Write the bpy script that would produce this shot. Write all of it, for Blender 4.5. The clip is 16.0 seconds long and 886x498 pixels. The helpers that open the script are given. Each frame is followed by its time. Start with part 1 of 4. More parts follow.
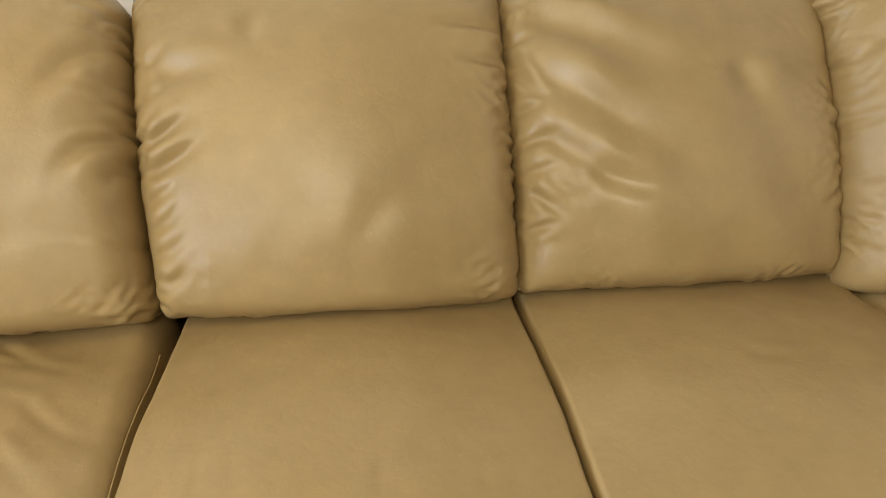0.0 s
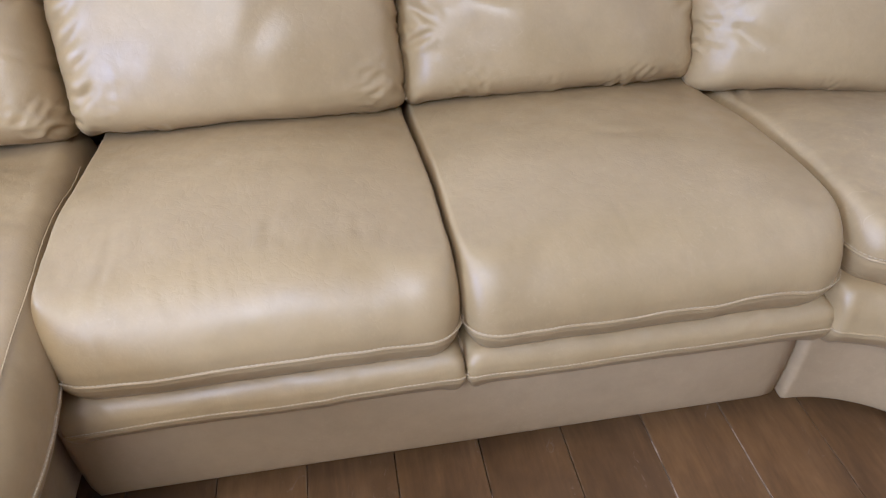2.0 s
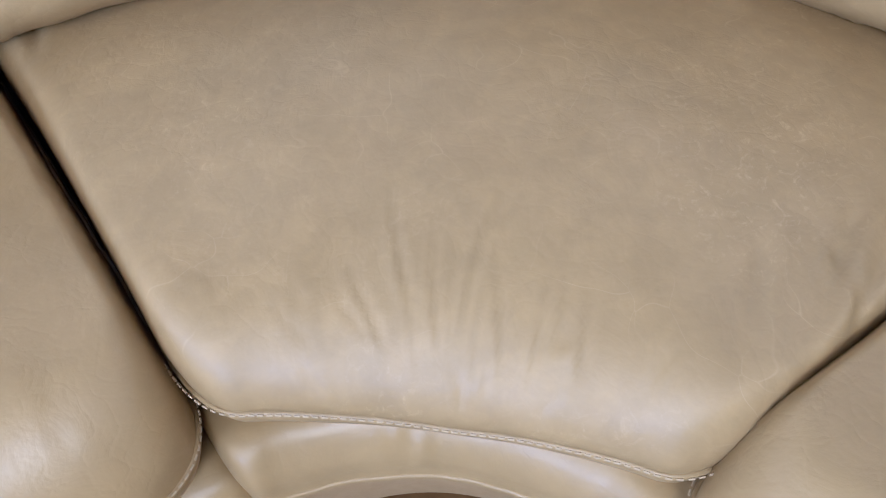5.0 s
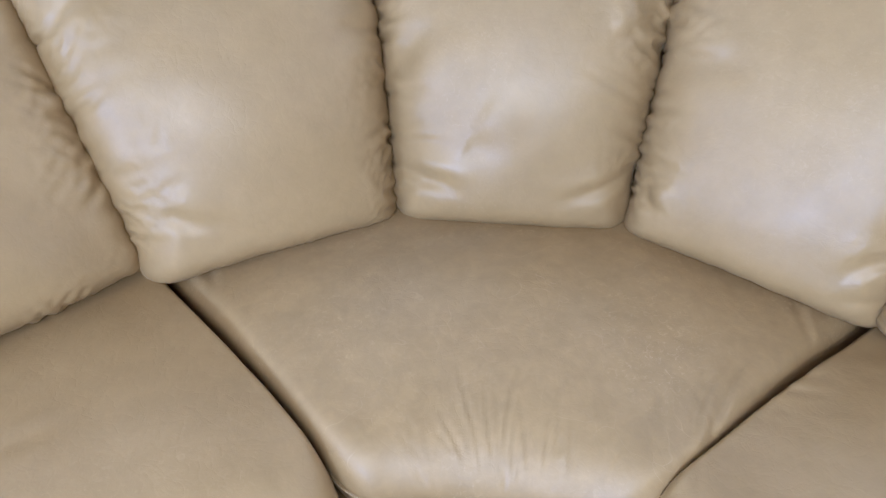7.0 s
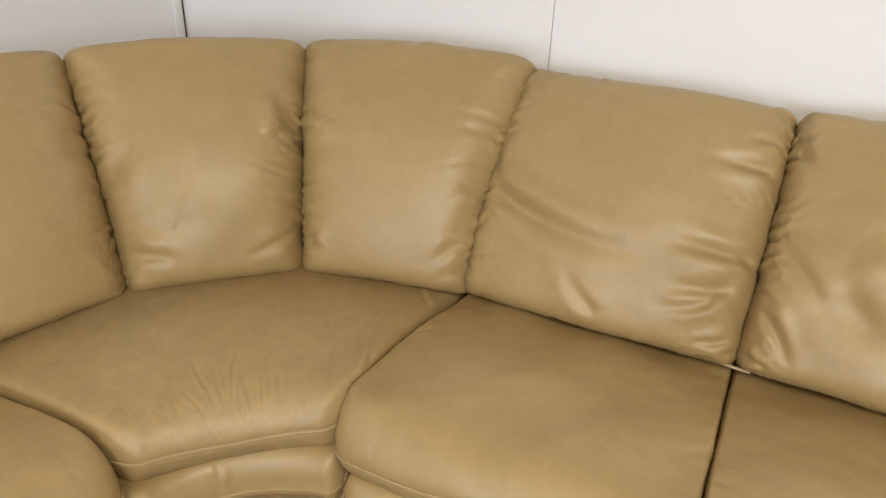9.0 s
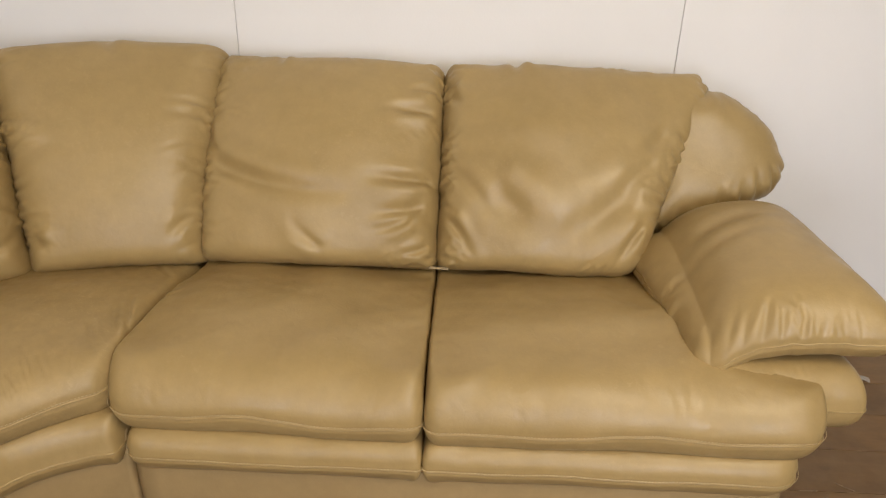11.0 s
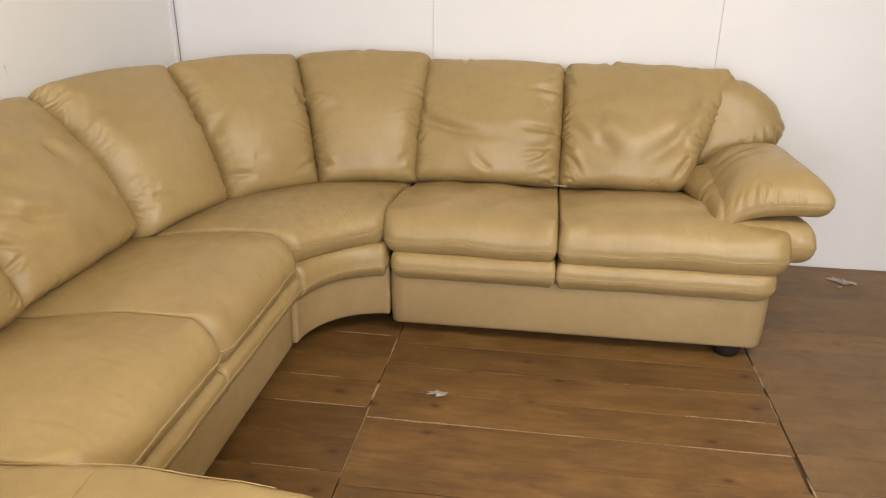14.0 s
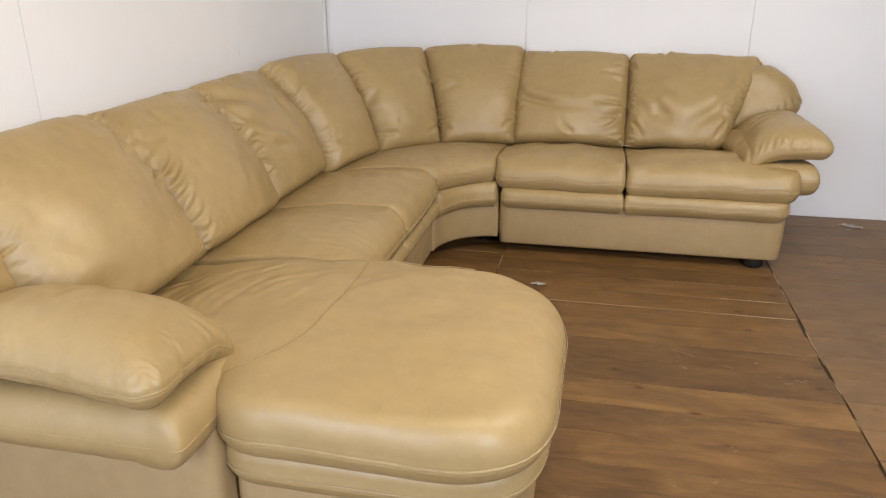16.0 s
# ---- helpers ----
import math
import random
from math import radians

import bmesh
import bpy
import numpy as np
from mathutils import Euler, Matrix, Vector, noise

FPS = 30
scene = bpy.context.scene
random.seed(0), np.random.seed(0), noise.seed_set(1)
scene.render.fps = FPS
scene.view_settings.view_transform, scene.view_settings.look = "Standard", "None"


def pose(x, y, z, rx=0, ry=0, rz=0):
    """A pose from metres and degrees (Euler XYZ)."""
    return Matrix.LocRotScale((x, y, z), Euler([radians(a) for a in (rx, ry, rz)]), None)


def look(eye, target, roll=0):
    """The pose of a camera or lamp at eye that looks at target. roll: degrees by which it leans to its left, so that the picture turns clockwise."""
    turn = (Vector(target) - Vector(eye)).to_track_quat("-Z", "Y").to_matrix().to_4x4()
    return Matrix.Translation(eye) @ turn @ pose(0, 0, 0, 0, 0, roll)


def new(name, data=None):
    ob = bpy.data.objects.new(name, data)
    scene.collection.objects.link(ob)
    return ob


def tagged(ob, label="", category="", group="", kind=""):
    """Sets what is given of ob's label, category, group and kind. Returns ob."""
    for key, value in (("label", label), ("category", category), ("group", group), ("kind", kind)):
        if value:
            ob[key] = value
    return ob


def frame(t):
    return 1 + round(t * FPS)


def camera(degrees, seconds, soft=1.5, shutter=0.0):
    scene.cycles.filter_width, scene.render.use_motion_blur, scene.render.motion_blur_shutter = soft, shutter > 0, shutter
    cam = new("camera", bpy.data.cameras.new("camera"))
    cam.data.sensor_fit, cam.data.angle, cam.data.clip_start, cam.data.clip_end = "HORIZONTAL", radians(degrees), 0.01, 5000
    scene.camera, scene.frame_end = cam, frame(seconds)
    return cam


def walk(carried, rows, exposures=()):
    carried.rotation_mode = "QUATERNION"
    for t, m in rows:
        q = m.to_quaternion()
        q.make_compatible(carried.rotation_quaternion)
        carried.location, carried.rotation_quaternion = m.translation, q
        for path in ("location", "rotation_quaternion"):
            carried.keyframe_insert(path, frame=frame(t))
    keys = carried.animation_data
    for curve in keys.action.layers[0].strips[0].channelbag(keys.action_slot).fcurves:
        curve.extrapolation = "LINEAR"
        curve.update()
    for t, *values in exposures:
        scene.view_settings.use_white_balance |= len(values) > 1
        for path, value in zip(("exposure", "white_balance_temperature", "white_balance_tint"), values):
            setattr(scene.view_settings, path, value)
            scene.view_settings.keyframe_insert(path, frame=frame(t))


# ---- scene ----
cam = camera(63.3, 16.0, 1.2)
PATH = [
    (0, (0.342, 0.463, 1.171), (0.509, 2.162, 0.129), -0.2),
    (0.5, (0.293, 0.373, 1.143), (0.497, 2.001, -0.001), -0.1),
    (1, (0.256, 0.3, 1.121), (0.495, 1.864, -0.103), 0.4),
    (1.5, (0.317, 0.255, 1.121), (0.556, 1.79, -0.138), 0.2),
    (2, (0.44, 0.224, 1.116), (0.685, 1.752, -0.152), -0.9),
    (2.5, (0.542, 0.211, 1.098), (0.86, 1.716, -0.181), -2.0),
    (3, (0.67, 0.325, 1.095), (1.14, 1.731, -0.247), -2.7),
    (3.5, (0.788, 0.46, 1.08), (1.393, 1.726, -0.344), -3.1),
    (4, (0.937, 0.524, 1.03), (1.596, 1.648, -0.487), -2.9),
    (4.5, (1.105, 0.595, 0.956), (1.741, 1.615, -0.642), -3.4),
    (5, (1.217, 0.658, 0.899), (1.854, 1.64, -0.723), -4.0),
    (5.2, (1.243, 0.673, 0.887), (1.889, 1.66, -0.728), -3.9),
    (7.3, (0.921, 0.411, 1.254), (1.958, 1.68, 0.108), -1.2),
    (7.5, (0.895, 0.342, 1.25), (1.965, 1.666, 0.201), -1.4),
    (8, (0.781, 0.27, 1.31), (2.017, 1.482, 0.309), -0.1),
    (8.5, (0.667, 0.152, 1.31), (2.092, 1.18, 0.355), 1.4),
    (9, (0.613, 0.089, 1.316), (2.206, 0.862, 0.386), 2.0),
    (9.5, (0.517, 0.102, 1.311), (2.247, 0.558, 0.418), 2.2),
    (10, (0.409, 0.124, 1.297), (2.21, 0.244, 0.438), 2.6),
    (10.2, (0.388, 0.103, 1.29), (2.2, 0.147, 0.444), 2.3),
    (12.3, (-0.064, -0.046, 1.297), (1.725, 0.058, 0.409), -0.2),
    (12.5, (-0.169, -0.009, 1.305), (1.629, 0.115, 0.438), -0.3),
    (13, (-0.408, 0.037, 1.307), (1.413, 0.195, 0.496), -0.1),
    (13.5, (-0.667, 0.061, 1.325), (1.163, 0.276, 0.548), 0.2),
    (14, (-0.928, 0.133, 1.322), (0.906, 0.398, 0.57), 0.4),
    (14.5, (-1.188, 0.172, 1.325), (0.646, 0.476, 0.588), 0.3),
    (15, (-1.478, 0.154, 1.316), (0.354, 0.493, 0.59), 0.2),
    (15.5, (-1.722, 0.183, 1.311), (0.109, 0.545, 0.592), 0.1),
    (16, (-1.975, 0.228, 1.301), (-0.145, 0.619, 0.596), -0.2),
]
EXPOSURES = [
    (0.0, -0.13, 6250, 7), (0.5, 0.06, 5000, 17), (1.0, 0.37, 4650, 20), (2.0, 0.43, 4430, 21), (5.0, 0.48, 4450, 20),
    (7.3, 0.45, 4450, 18), (8.0, 0.15, 5700, 11), (9.0, 0.0, 6200, 10), (10.0, -0.22, 6800, 11), (12.5, 0.0, 6400, 10), (14.0, 0.02, 6550, 11), (16.0, -0.14, 6050, 12),
]
walk(cam, [(t, look(eye, target, roll)) for t, eye, target, roll in PATH], EXPOSURES)

# ---------------------------------------------------------------- light
world = bpy.data.worlds.new("world")
scene.world = world
world.use_nodes = True
wn = world.node_tree.nodes
sky = wn.new("ShaderNodeTexSky")
sky.sky_type = "NISHITA"
sky.sun_disc = False
sky.sun_elevation, sky.sun_rotation = radians(40), radians(200)
wn["Background"].inputs["Strength"].default_value = 0.1
world.node_tree.links.new(sky.outputs["Color"], wn["Background"].inputs["Color"])


def area_lamp(name, m, w, h, watts, colour):
    data = bpy.data.lights.new(name, "AREA")
    data.shape, data.size, data.size_y, data.energy, data.color = "RECTANGLE", w, h, watts, colour
    ob = new(name, data)
    ob.matrix_world = m
    return ob


# daylight of the high window, the ceiling lamps and an added overhead fill
area_lamp("west_window_daylight", look((-3.2, -1.4, 1.80), (1.2, 1.0, 0.75)), 1.6, 1.0, 160, (0.84, 0.88, 0.97))
area_lamp("west_window_daylight", look((-3.2, 1.12, 1.18), (0.8, 0.9, 0.6)), 1.2, 1.0, 52, (0.80, 0.86, 1.0))
area_lamp("ceiling_lamp_light", look((-0.9, 0.3, 2.50), (-0.9, 0.31, 0)), 1.2, 0.6, 20, (1.0, 0.79, 0.45))
area_lamp("ceiling_lamp_light", look((0.1, -0.6, 2.50), (0.1, -0.59, 0)), 0.5, 0.5, 11, (1.0, 0.93, 0.88))
# fill with no known fixture, added to brighten the backs and north wall
area_lamp("overhead_fill_light", look((-0.2, -1.2, 2.48), (0.7, 1.3, 0.7)), 1.3, 0.3, 46, (1.0, 0.87, 0.64))


# ---------------------------------------------------------------- materials
def shader(name):
    mat = bpy.data.materials.new(name)
    mat.use_nodes = True
    nt = mat.node_tree
    bsdf = nt.nodes["Principled BSDF"]

    def node(kind, **values):
        n = nt.nodes.new("ShaderNode" + kind)
        for key, value in values.items():
            if key in n.inputs:
                n.inputs[key].default_value = value
        return n

    return mat, nt, bsdf, node


def ramp(node, stops):
    n = node("ValToRGB")
    n.color_ramp.elements[0].position, n.color_ramp.elements[0].color = stops[0][0], (*stops[0][1], 1)
    n.color_ramp.elements[1].position, n.color_ramp.elements[1].color = stops[-1][0], (*stops[-1][1], 1)
    for p, c in stops[1:-1]:
        e = n.color_ramp.elements.new(p)
        e.color = (*c, 1)
    return n


def mixer(nt, node, kind, fac, a, b):
    n = nt.nodes.new("ShaderNodeMix")
    n.data_type, n.blend_type = "RGBA", kind
    for socket, value in ((n.inputs["Factor"], fac), (n.inputs[6], a), (n.inputs[7], b)):
        if hasattr(value, "links"):
            nt.links.new(value, socket)
        elif isinstance(value, (int, float)):
            socket.default_value = value
        else:
            socket.default_value = (*value, 1)
    return n.outputs[2]


def leather_material(name, base, rough=0.45, scuffs=0.25):
    mat, nt, bsdf, node = shader(name)
    link = nt.links.new
    co = nt.nodes.new("ShaderNodeTexCoord").outputs["Object"]
    # broad fading and handling wear
    broad = node("TexNoise", Scale=3.2, Detail=4.0, Roughness=0.55)
    link(co, broad.inputs["Vector"])
    dark = tuple(c * k for c, k in zip(base, (0.92, 0.91, 0.88)))
    light = tuple(min(1, c * k) for c, k in zip(base, (1.06, 1.065, 1.08)))
    tone = ramp(node, [(0.3, dark), (0.52, base), (0.75, light)])
    link(broad.outputs["Fac"], tone.inputs["Fac"])
    # fine mottling of the dye
    mott = node("TexNoise", Scale=22.0, Detail=7.0, Roughness=0.68)
    link(co, mott.inputs["Vector"])
    mottr = ramp(node, [(0.32, (0.93, 0.93, 0.92)), (0.68, (1.045, 1.045, 1.05))])
    link(mott.outputs["Fac"], mottr.inputs["Fac"])
    col = mixer(nt, node, "MULTIPLY", 1.0, tone.outputs["Color"], mottr.outputs["Color"])
    # pale scuffs in patches
    scr = node("TexNoise", Scale=90.0, Detail=6.0, Roughness=0.75, Distortion=1.2)
    link(co, scr.inputs["Vector"])
    patch = node("TexNoise", Scale=4.5, Detail=2.0)
    link(co, patch.inputs["Vector"])
    a = ramp(node, [(0.54, (0, 0, 0)), (0.68, (1, 1, 1))])
    b = ramp(node, [(0.46, (0, 0, 0)), (0.62, (1, 1, 1))])
    link(scr.outputs["Fac"], a.inputs["Fac"])
    link(patch.outputs["Fac"], b.inputs["Fac"])
    both = mixer(nt, node, "MULTIPLY", 1.0, a.outputs["Color"], b.outputs["Color"])
    fac = node("Math")
    fac.operation = "MULTIPLY"
    fac.inputs[1].default_value = scuffs
    link(both, fac.inputs[0])
    col = mixer(nt, node, "MIX", fac.outputs[0], col, tuple(min(1, c * 1.25 + 0.05) for c in base))
    if scuffs > 0.5:
        # the dye has greyed where people sit
        sat = node("TexNoise", Scale=2.4, Detail=3.0, Roughness=0.6)
        link(co, sat.inputs["Vector"])
        greyed = ramp(node, [(0.42, (0, 0, 0)), (0.62, (0.38, 0.38, 0.38))])
        link(sat.outputs["Fac"], greyed.inputs["Fac"])
        # most of it round the middle of the corner seat
        spot = node("VectorMath")
        spot.operation = "DISTANCE"
        spot.inputs[1].default_value = (0.38, 0.40, 0.48)
        link(co, spot.inputs[0])
        near = ramp(node, [(0.16, (1, 1, 1)), (0.40, (0.12, 0.12, 0.12))])
        link(spot.outputs["Value"], near.inputs["Fac"])
        where = mixer(nt, node, "MULTIPLY", 1.0, greyed.outputs["Color"], near.outputs["Color"])
        col = mixer(nt, node, "MIX", where, col, (0.310, 0.240, 0.132))
        blot = node("TexNoise", Scale=34.0, Detail=5.0, Roughness=0.6, Distortion=0.6)
        link(co, blot.inputs["Vector"])
        blots = ramp(node, [(0.36, (0.95, 0.95, 0.95)), (0.5, (1.0, 1.0, 1.0)), (0.64, (1.06, 1.06, 1.055))])
        link(blot.outputs["Fac"], blots.inputs["Fac"])
        col = mixer(nt, node, "MULTIPLY", 1.0, col, blots.outputs["Color"])
        # long pale scratches from use
        wander = node("TexNoise", Scale=5.0, Detail=3.0)
        link(co, wander.inputs["Vector"])
        lane = mixer(nt, node, "ADD", 0.45, co, wander.outputs["Color"])
        cells = node("TexVoronoi", Scale=13.0)
        cells.feature = "DISTANCE_TO_EDGE"
        link(lane, cells.inputs["Vector"])
        hair = ramp(node, [(0.0, (1, 1, 1)), (0.012, (0, 0, 0))])
        link(cells.outputs["Distance"], hair.inputs["Fac"])
        gate = node("TexNoise", Scale=11.0, Detail=3.0)
        link(co, gate.inputs["Vector"])
        gated = ramp(node, [(0.50, (0, 0, 0)), (0.64, (0.46, 0.46, 0.46))])
        link(gate.outputs["Fac"], gated.inputs["Fac"])
        worn = mixer(nt, node, "MULTIPLY", 1.0, hair.outputs["Color"], gated.outputs["Color"])
        col = mixer(nt, node, "MIX", worn, col, tuple(min(1, c * 1.2 + 0.06) for c in base))
    link(col, bsdf.inputs["Base Color"])
    # gloss varies with handling
    rr = node("MapRange")
    rr.inputs["To Min"].default_value, rr.inputs["To Max"].default_value = rough - 0.07, rough + 0.12
    rub = node("TexNoise", Scale=16.0, Detail=5.0, Roughness=0.6)
    link(co, rub.inputs["Vector"])
    rr.inputs["From Min"].default_value, rr.inputs["From Max"].default_value = 0.3, 0.7
    link(rub.outputs["Fac"], rr.inputs["Value"])
    link(rr.outputs["Result"], bsdf.inputs["Roughness"])
    bsdf.inputs["Specular IOR Level"].default_value = 0.5
    bsdf.inputs["Coat Weight"].default_value, bsdf.inputs["Coat Roughness"].default_value = 0.10, 0.36
    # pebbled grain, fine creases and soft lumps
    peb = node("TexVoronoi", Scale=420.0)
    peb.feature = "SMOOTH_F1"
    link(co, peb.inputs["Vector"])
    crease = node("TexNoise", Scale=26.0, Detail=6.0, Roughness=0.6, Distortion=0.8)
    link(co, crease.inputs["Vector"])
    b1 = node("Bump", Strength=0.04, Distance=0.0012)
    link(peb.outputs["Distance"], b1.inputs["Height"])
    b2 = node("Bump", Strength=0.125, Distance=0.006)
    link(crease.outputs["Fac"], b2.inputs["Height"])
    link(b1.outputs["Normal"], b2.inputs["Normal"])
    bent = node("TexNoise", Scale=14.0, Detail=3.0)
    link(co, bent.inputs["Vector"])
    warp = mixer(nt, node, "ADD", 0.12, co, bent.outputs["Color"])
    net = node("TexVoronoi", Scale=34.0)
    net.feature = "DISTANCE_TO_EDGE"
    link(warp, net.inputs["Vector"])
    line = ramp(node, [(0.0, (0, 0, 0)), (0.10, (1, 1, 1))])
    link(net.outputs["Distance"], line.inputs["Fac"])
    b3 = node("Bump", Strength=0.05, Distance=0.0015)
    link(line.outputs["Color"], b3.inputs["Height"])
    link(b2.outputs["Normal"], b3.inputs["Normal"])
    link(b3.outputs["Normal"], bsdf.inputs["Normal"])
    return mat


LEATHER_WORN = leather_material("scuffed_tan_leather", (0.364, 0.254, 0.106), 0.48, 0.75)
LEATHER = leather_material("tan_leather", (0.365, 0.256, 0.107), 0.42)
LEATHER_BASE = leather_material("tan_leather_panel", (0.370, 0.261, 0.122), 0.5)


def plain(name, colour, rough=0.5, metal=0.0, grain=30.0, amount=0.12):
    mat, nt, bsdf, node = shader(name)
    co = nt.nodes.new("ShaderNodeTexCoord").outputs["Object"]
    n = node("TexNoise", Scale=grain, Detail=4.0)
    nt.links.new(co, n.inputs["Vector"])
    r = ramp(node, [(0.3, tuple(c * (1 - amount) for c in colour)), (0.7, tuple(min(1, c * (1 + amount)) for c in colour))])
    nt.links.new(n.outputs["Fac"], r.inputs["Fac"])
    nt.links.new(r.outputs["Color"], bsdf.inputs["Base Color"])
    bsdf.inputs["Roughness"].default_value, bsdf.inputs["Metallic"].default_value = rough, metal
    return mat


def wall_material():
    mat, nt, bsdf, node = shader("white_wall_paint")
    link = nt.links.new
    co = nt.nodes.new("ShaderNodeTexCoord").outputs["Object"]
    n = node("TexNoise", Scale=1.6, Detail=5.0)
    link(co, n.inputs["Vector"])
    r = ramp(node, [(0.3, (0.81, 0.795, 0.78)), (0.7, (0.86, 0.845, 0.83))])
    link(n.outputs["Fac"], r.inputs["Fac"])
    info = nt.nodes.new("ShaderNodeObjectInfo")
    rr = ramp(node, [(0.0, (0.97, 0.97, 0.97)), (1.0, (1.0, 1.0, 1.0))])
    link(info.outputs["Random"], rr.inputs["Fac"])
    link(mixer(nt, node, "MULTIPLY", 1.0, r.outputs["Color"], rr.outputs["Color"]), bsdf.inputs["Base Color"])
    bsdf.inputs["Roughness"].default_value = 0.55
    g = node("TexNoise", Scale=160.0, Detail=3.0)
    link(co, g.inputs["Vector"])
    b = node("Bump", Strength=0.12, Distance=0.002)
    link(g.outputs["Fac"], b.inputs["Height"])
    link(b.outputs["Normal"], bsdf.inputs["Normal"])
    return mat


def plank_material(name, greying):
    """Old brown boards; greying is the share of a paler grey-brown mixed into them."""
    mat, nt, bsdf, node = shader(name)
    link = nt.links.new
    co = nt.nodes.new("ShaderNodeTexCoord").outputs["Object"]
    info = nt.nodes.new("ShaderNodeObjectInfo")
    shift = nt.nodes.new("ShaderNodeCombineXYZ")
    mul = node("Math")
    mul.operation = "MULTIPLY"
    mul.inputs[1].default_value = 40.0
    link(info.outputs["Random"], mul.inputs[0])
    link(mul.outputs[0], shift.inputs[1])
    link(mul.outputs[0], shift.inputs[2])
    add = nt.nodes.new("ShaderNodeVectorMath")
    add.operation = "ADD"
    link(co, add.inputs[0])
    link(shift.outputs[0], add.inputs[1])

    def scaled(x, y):
        m = node("Mapping")
        m.inputs["Scale"].default_value = (x, y, 1.0)
        link(add.outputs[0], m.inputs["Vector"])
        return m.outputs[0]

    def noise_at(vec, **values):
        n = node("TexNoise", **values)
        link(vec, n.inputs["Vector"])
        return n.outputs["Fac"]

    def ramped(fac, stops):
        r = ramp(node, stops)
        link(fac, r.inputs["Fac"])
        return r.outputs["Color"]

    # slow cloudy tone, then grain drawn out along the board
    cloud = noise_at(scaled(1.0, 0.5), Scale=7.5, Detail=5.0, Roughness=0.6, Distortion=0.5)
    grain = noise_at(scaled(1.0, 0.16), Scale=17.0, Detail=8.0, Roughness=0.66, Distortion=0.9)
    fine = noise_at(scaled(1.0, 0.12), Scale=110.0, Detail=4.0, Roughness=0.6)
    col = ramped(cloud, [(0.30, (0.100, 0.051, 0.0145)), (0.5, (0.148, 0.078, 0.0225)), (0.70, (0.200, 0.110, 0.036))])
    col = mixer(nt, node, "MULTIPLY", 1.0, col, ramped(grain, [(0.30, (0.72, 0.69, 0.67)), (0.5, (1.0, 1.0, 1.0)), (0.70, (1.22, 1.22, 1.21))]))
    col = mixer(nt, node, "MULTIPLY", 1.0, col, ramped(fine, [(0.32, (0.90, 0.89, 0.88)), (0.68, (1.10, 1.10, 1.10))]))
    col = mixer(nt, node, "MULTIPLY", 1.0, col, ramped(info.outputs["Random"], [(0.0, (0.70, 0.66, 0.63)), (0.5, (1.0, 0.95, 0.90)), (1.0, (1.24, 1.22, 1.20))]))
    # scattered knots, dark at the heart
    knots = node("TexVoronoi", Scale=3.4)
    knots.voronoi_dimensions = "2D"
    link(scaled(1.0, 0.62), knots.inputs["Vector"])
    col = mixer(nt, node, "MULTIPLY", 1.0, col, ramped(knots.outputs["Distance"], [(0.0, (0.30, 0.26, 0.24)), (0.022, (0.40, 0.34, 0.30)), (0.034, (0.80, 0.74, 0.70)), (0.075, (1.0, 1.0, 1.0))]))
    # dark smudges along the grain
    smudge = noise_at(scaled(1.0, 0.28), Scale=9.0, Detail=4.0, Roughness=0.6)
    col = mixer(nt, node, "MULTIPLY", 1.0, col, ramped(smudge, [(0.58, (1, 1, 1)), (0.74, (0.66, 0.65, 0.66))]))
    # a paler grey-brown, mixed in unevenly
    paled = ramped(noise_at(co, Scale=5.0, Detail=6.0, Roughness=0.65), [(0.30, (0.35 * greying, 0.35 * greying, 0.35 * greying)), (0.62, (greying, greying, greying))])
    col = mixer(nt, node, "MIX", paled, col, (0.255, 0.165, 0.085))
    # bare wood in places along the long edges
    place = node("SeparateXYZ")
    link(co, place.inputs[0])
    off = node("Math")
    off.operation = "ABSOLUTE"
    link(place.outputs["X"], off.inputs[0])
    rim = ramped(off.outputs[0], [(0.0752, (0, 0, 0)), (0.0768, (1, 1, 1))])
    chips = ramped(noise_at(scaled(1.0, 0.4), Scale=26.0, Detail=5.0, Roughness=0.7), [(0.50, (0, 0, 0)), (0.60, (0.65, 0.65, 0.65))])
    col = mixer(nt, node, "MIX", mixer(nt, node, "MULTIPLY", 1.0, rim, chips), col, (0.25, 0.165, 0.088))
    # pale scuffs where feet and furniture have rubbed
    a = ramped(noise_at(scaled(1.0, 0.5), Scale=34.0, Detail=7.0, Roughness=0.75, Distortion=1.6), [(0.61, (0, 0, 0)), (0.70, (1, 1, 1))])
    b = ramped(noise_at(co, Scale=2.6, Detail=2.0), [(0.52, (0, 0, 0)), (0.66, (1, 1, 1))])
    half = node("Math")
    half.operation = "MULTIPLY"
    half.inputs[1].default_value = 0.8
    link(mixer(nt, node, "MULTIPLY", 1.0, a, b), half.inputs[0])
    col = mixer(nt, node, "MIX", half.outputs[0], col, (0.33, 0.25, 0.18))
    link(col, bsdf.inputs["Base Color"])
    rr = node("MapRange")
    rr.inputs["To Min"].default_value, rr.inputs["To Max"].default_value = 0.36, 0.56
    bsdf.inputs["Specular IOR Level"].default_value = 0.28
    link(cloud, rr.inputs["Value"])
    link(rr.outputs["Result"], bsdf.inputs["Roughness"])
    bp = node("Bump", Strength=0.25, Distance=0.0015)
    link(grain, bp.inputs["Height"])
    link(bp.outputs["Normal"], bsdf.inputs["Normal"])
    return mat


